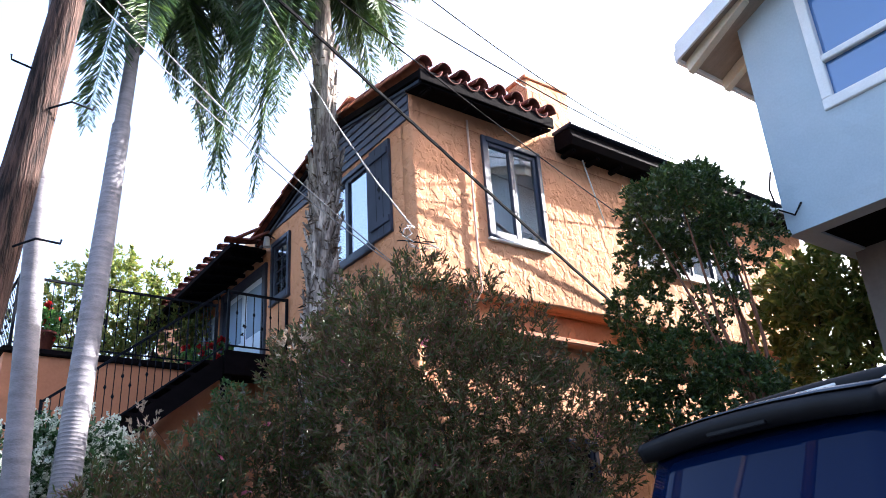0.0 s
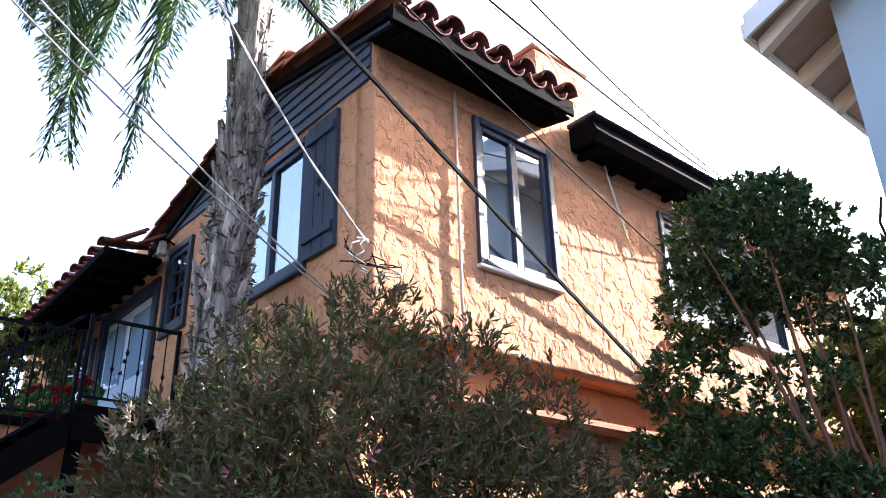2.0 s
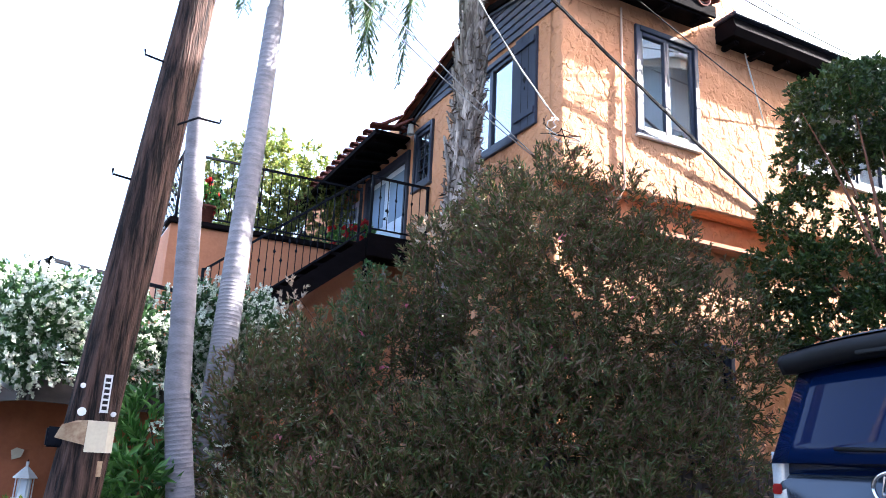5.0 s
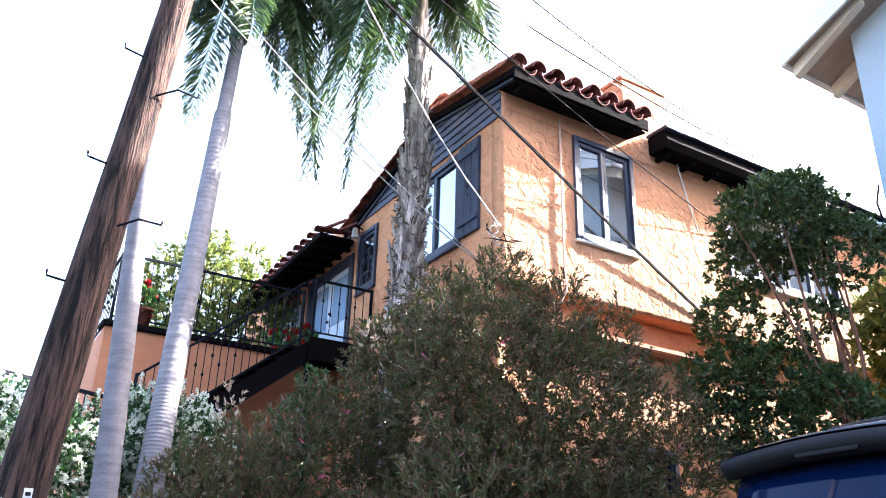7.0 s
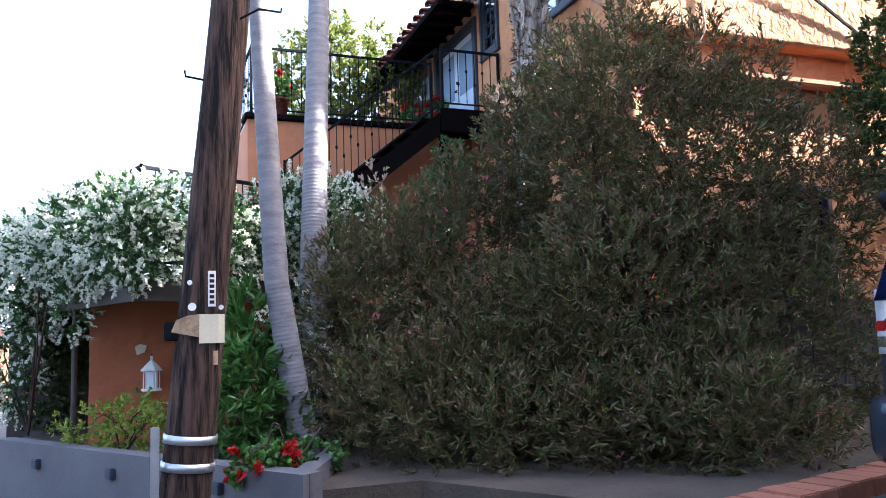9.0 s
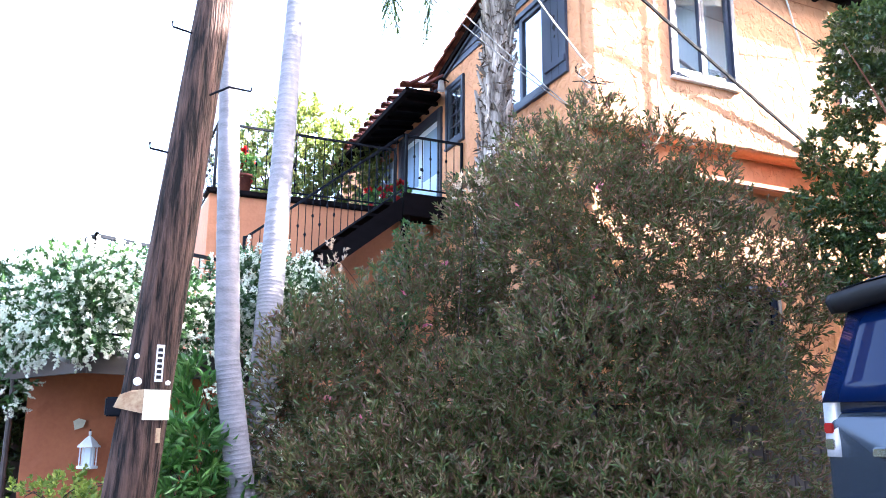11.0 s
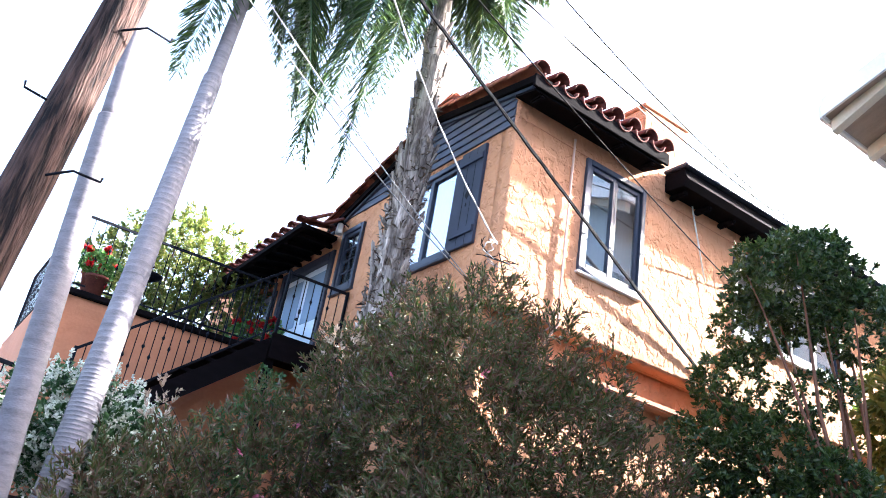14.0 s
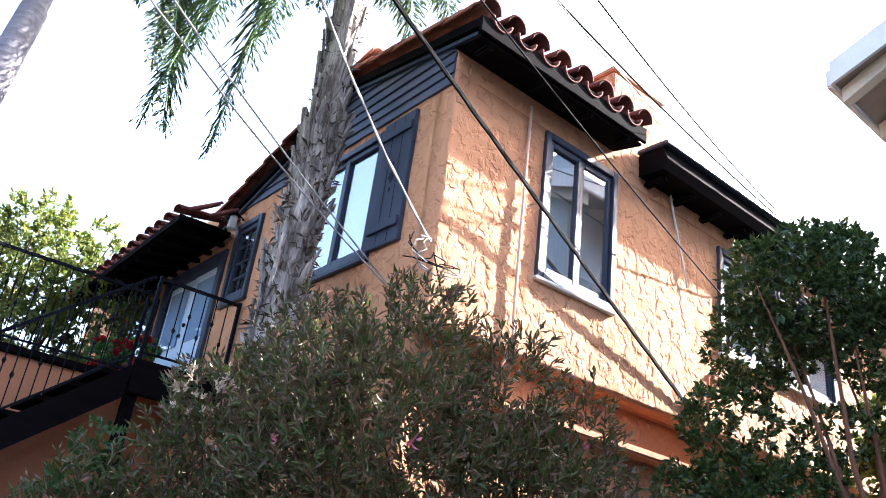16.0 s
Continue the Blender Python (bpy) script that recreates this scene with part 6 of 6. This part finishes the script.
# loops of slack where the cable meets the corner
slack = thing("cable_slack", "tangled loops of slack cable at the corner of the house", "cable", corner_hook)
for k in range(4):
    pts, ph = [], random.uniform(0, 6)
    rx, rz = random.uniform(0.05, 0.22), random.uniform(0.05, 0.16)
    for i in range(18):
        a = ph + i * 0.36
        pts.append(Vector((-0.1 + rx * math.cos(a) + 0.02 * i * random.uniform(-0.2, 1), -0.06 + 0.03 * math.sin(a * 1.7), -0.06 + rz * math.sin(a) - 0.012 * i)))
    part("loop", tube(pts, 0.0055, 5), M["palecable" if k % 3 else "cable"], slack, "", True)
part("tail", tube([(0, -0.05, -0.1), (0.15, -0.05, -0.45), (0.42, -0.05, -0.8), (0.7, -0.04, -1.1)], 0.007, 5), M["cable"], slack, "", True)

# ---- the parked car ----
car = thing("car", "dark grey-blue sport utility vehicle parked in the driveway", "car", (3.94, 2.47, 0.39))


def loft(sections, bm=None):
    """Closed skin through outlines (lists of points of equal length), capped at both ends."""
    bm = bm or bmesh.new()
    rings = [[bm.verts.new(p) for p in s] for s in sections]
    n = len(rings[0])
    for a, b in zip(rings, rings[1:]):
        for k in range(n):
            bm.faces.new((a[k], a[(k + 1) % n], b[(k + 1) % n], b[k]))
    bm.faces.new(rings[0][::-1])
    bm.faces.new(rings[-1])
    bmesh.ops.recalc_face_normals(bm, faces=bm.faces)
    return bm


def outline(x, hw, z0, z1, round_=0.12, bulge=0.0):
    """A rounded box outline across the car at x."""
    pts = []
    for cy, cz, a0 in ((hw - round_, z1 - round_, 0), (-hw + round_, z1 - round_, 90), (-hw + round_, z0 + round_, 180), (hw - round_, z0 + round_, 270)):
        for k in range(5):
            a = radians(a0 + 22.5 * k)
            pts.append((x - bulge * (1 - ((cy + round_ * math.cos(a)) / hw) ** 2), cy + round_ * math.cos(a), cz + round_ * math.sin(a)))
    return pts


part("body", loft([outline(0.10, 0.86, 0.42, 1.14, 0.10, 0.07), outline(0.16, 0.93, 0.36, 1.20, 0.12, 0.05), outline(1.2, 0.94, 0.34, 1.22, 0.12), outline(3.6, 0.94, 0.34, 1.16, 0.12), outline(4.5, 0.9, 0.38, 1.06, 0.16), outline(4.8, 0.78, 0.45, 0.9, 0.16)]), M["car"], car, "dark grey-blue painted body", True)
part("cabin", loft([outline(0.12, 0.88, 1.18, 1.26, 0.035, 0.05), outline(0.34, 0.80, 1.1, 1.78, 0.10, 0.05), outline(0.50, 0.76, 1.1, 1.89, 0.12, 0.04), outline(1.6, 0.77, 1.1, 1.95, 0.12), outline(2.8, 0.76, 1.1, 1.92, 0.12), outline(3.5, 0.80, 1.1, 1.25, 0.06)]), M["carglass"], car, "dark glazed cabin", True)
part("roof_panel", box(0.52, 2.75, -0.70, 0.70, 1.93, 1.972, 0.015), M["car"], car, "painted roof")


def rear(y, z, lift=0.0):
    """A point on the raked back of the cabin."""
    u = (z - 1.22) / 0.56
    return Vector((0.105 + 0.20 * u - 0.05 * (1 - (y / 0.85) ** 2) - lift, y, z))


def rear_sheet(y0, y1, z0, z1, taper=0.06, thick=0.02, lift=0.02, n=10, rows=5):
    bm = bmesh.new()
    g = []
    for j in range(rows + 1):
        z = z0 + (z1 - z0) * j / rows
        k = 1 - taper * j / rows
        g.append([bm.verts.new(rear(k * (y0 + (y1 - y0) * i / n), z, lift)) for i in range(n + 1)])
    for j in range(rows):
        for i in range(n):
            bm.faces.new((g[j][i], g[j][i + 1], g[j + 1][i + 1], g[j + 1][i]))
    bmesh.ops.recalc_face_normals(bm, faces=bm.faces)
    r = bmesh.ops.solidify(bm, geom=bm.faces[:], thickness=thick)
    return bm


part("rear_window", rear_sheet(-0.85, 0.85, 1.235, 1.80, 0.10, 0.01, 0.045), M["carglass"], car, "dark tinted rear window, blued as if mirroring sky", True)
part("spoiler", loft([[(x - bx * (1 - (y / 0.8) ** 2), y, z + 0.035 * (1 - (y / 0.8) ** 2)) for x, z in ((0.13, 1.86), (0.11, 1.82), (0.15, 1.75), (0.34, 1.77), (0.52, 1.88), (0.5, 1.92), (0.3, 1.905))] for bx in (0.06,) for y in (-0.80, -0.76, -0.5, -0.25, 0, 0.25, 0.5, 0.76, 0.80)]), M["black"], car, "black roof spoiler", True)
part("roof_edge", loft([[(x - 0.05 * (1 - (y / 0.8) ** 2), y, z + 0.036 * (1 - (y / 0.8) ** 2)) for x, z in ((0.125, 1.872), (0.25, 1.912), (0.5, 1.932), (0.5, 1.92), (0.25, 1.895))] for y in (-0.78, -0.5, -0.25, 0, 0.25, 0.5, 0.78)]), M["car"], car, "painted top of the spoiler", True)
stop = part("brake_light", box(0.062, 0.10, -0.2, 0.2, 1.80, 1.822, 0.004), M["black"], car, "dark high brake light")
part("wiper", tube([(0.03, -0.1, 1.27), (0.02, 0.0, 1.30), (0.03, 0.35, 1.31)], 0.011, 6), M["black"], car, "", True)
part("wiper_hub", tube([(0.1, -0.12, 1.275), (0.0, -0.12, 1.275)], 0.035, 12), M["black"], car, "round wiper hub", True)
em = part("emblem", tube([(0.0, 0.105 * math.cos(a), 1.115 + 0.078 * math.sin(a)) for a in [2 * math.pi * k / 28 for k in range(29)]], 0.011, 8), M["chrome"], car, "oval chrome emblem", True)
tagged_child(em, "bar", tube([(0.0, 0.03, 1.175), (0.0, 0.05, 1.085), (0.0, -0.07, 1.085)], 0.010, 6), M["chrome"])
part("trim_bar", loft([[(0.045 + 0.03 * (y / 0.5) ** 2 + dx, y, 0.965 + dz) for dx, dz in ((0.0, -0.03), (-0.035, -0.02), (-0.03, 0.02), (0.0, 0.03))] for y in (-0.5, -0.3, 0, 0.3, 0.5)]), M["chrome"], car, "chrome bar over the plate")
plate = part("number_plate", box(0.03, 0.04, -0.155, 0.155, 0.74, 0.9, 0.004), M["white"], car, "white number plate with dark marks")
for k in range(6):
    y = 0.12 - 0.043 * k
    tagged_child(plate, "mark", box(0.026, 0.0295, y - 0.015, y + 0.015, 0.77, 0.84, 0.002), M["blue"])
part("plate_recess", box(0.045, 0.06, -0.42, 0.42, 0.68, 0.93, 0.01), M["black"], car)
for sg in (1, -1):
    lampo = part("tail_light", loft([[(0.12 + dx, sg * (0.80 + dy), z) for dx, dy in ((-0.03, -0.03), (-0.02, 0.08), (0.1, 0.155), (0.16, 0.13), (0.08, -0.03))] for z in (0.93, 1.0, 1.15, 1.26, 1.30)]), M["lamp_clear"], car, "tall clear tail light", True)
    for z in (0.97, 1.06):
        tagged_child(lampo, "reflector", box(0.085, 0.098, sg * 0.84 - 0.035, sg * 0.84 + 0.035, z, z + 0.06, 0.008), M["lamp_red" if z > 1 else "chrome"])
    part("fog_reflector", box(0.02, 0.06, sg * 0.72 - 0.1, sg * 0.72 + 0.1, 0.44, 0.5, 0.01), M["lamp_red"], car, "red bumper reflector")
    part("roof_rail", tube([(0.45, sg * 0.62, 1.92), (0.55, sg * 0.62, 1.97), (2.6, sg * 0.62, 2.01), (2.75, sg * 0.62, 1.94)], 0.025, 8), M["chrome"], car, "silver roof rail", True)
part("bumper", loft([outline(-0.05, 0.80, 0.36, 0.66, 0.1, 0.06), outline(0.04, 0.93, 0.33, 0.70, 0.1, 0.06), outline(0.3, 0.945, 0.33, 0.70, 0.1)]), M["car"], car, "painted rear bumper", True)
part("valance", box(0.0, 0.3, -0.7, 0.7, 0.26, 0.36, 0.03), M["black"], car)
for x in (0.95, 3.75):
    for sg in (1, -1):
        wh = part("wheel", tube([(x, sg * 0.70, 0.38), (x, sg * 0.72, 0.38), (x, sg * 0.92, 0.38), (x, sg * 0.94, 0.38)], [0.33, 0.38, 0.38, 0.33], 28), M["rubber"], car, "black tyre", True)
        tagged_child(wh, "rim", tube([(x, sg * 0.90, 0.38), (x, sg * 0.945, 0.38)], [0.25, 0.23], 20), M["steel"], "alloy rim", True)
rack = thing("roof_rack", "black padded roof rack bars on the car roof", "roof rack", (5.2, 2.47, 2.30))
part("pad", tube([(0, -0.72, 0.02), (0, -0.70, 0.02), (0, 0.70, 0.02), (0, 0.72, 0.02)], [0.03, 0.055, 0.055, 0.03], 10), M["black"], rack, "black foam pad", True)
part("pad", tube([(0.9, -0.72, 0.02), (0.9, -0.70, 0.02), (0.9, 0.70, 0.02), (0.9, 0.72, 0.02)], [0.03, 0.055, 0.055, 0.03], 10), M["black"], rack, "black foam pad", True)
for k in range(6):
    part("mark", box(-0.062, -0.053, 0.28 - 0.058 * k, 0.325 - 0.058 * k, -0.005, 0.045, 0.002), M["white"], rack, "pale printed block")
for sg in (1, -1):
    part("foot", box(-0.05, 0.05, sg * 0.62 - 0.05, sg * 0.62 + 0.05, -0.06, -0.02, 0.01), M["steel"], rack, "silver clamp foot")
    part("foot", box(0.85, 0.95, sg * 0.62 - 0.05, sg * 0.62 + 0.05, -0.06, -0.02, 0.01), M["steel"], rack, "silver clamp foot")

car.matrix_basis = pose(3.90, 2.55, 0.395) @ pose(0, 0.93, 0) @ pose(0, 0, 0, 0, 0, -6) @ pose(0, -0.93, 0)
rack.matrix_basis = car.matrix_basis @ pose(1.26, 0, 2.04)

# ---- far house down the street ----
far = thing("far_house", "pale house with an orange lower wall down the street", "house", (-6.0, 26.0, 0.0))
part("wall", box(0, 2.6, 0, 5, 0, 2.1), M["stucco_low"], far, "orange lower wall")
part("wall", box(0, 2.55, 0.02, 5, 2.104, 4.6), M["white"], far, "white upper wall")
part("roof", prism([(-0.3, -0.3, 4.6), (2.8, -0.3, 4.6), (1.3, -0.3, 5.5)], (0, 5.6, 0)), M["tile"], far)
for k in range(12):
    part("clapboard", box(-0.01, 2.56, -0.01, 0.015, 2.15 + 0.2 * k, 2.33 + 0.2 * k, 0.006), M["white"], far)

# padded roof bar with a plain pale mark
pad = part("roof_bar_pad", tube([(0.85, -0.60, 2.05), (0.85, -0.56, 2.055), (0.85, 0.0, 2.065), (0.85, 0.56, 2.055), (0.85, 0.60, 2.05)], [0.035, 0.05, 0.052, 0.05, 0.035], 12), M["black"], car, "black padded roof bar", True)
tagged_child(pad, "mark", box(0.795, 0.80, -0.17, 0.17, 2.05, 2.075, 0.002), M["white"])
for sg in (1, -1):
    part("roof_bar_foot", box(0.80, 0.90, sg * 0.60 - 0.03, sg * 0.60 + 0.03, 1.95, 2.05, 0.01), M["chrome"], car, "silver roof bar foot")
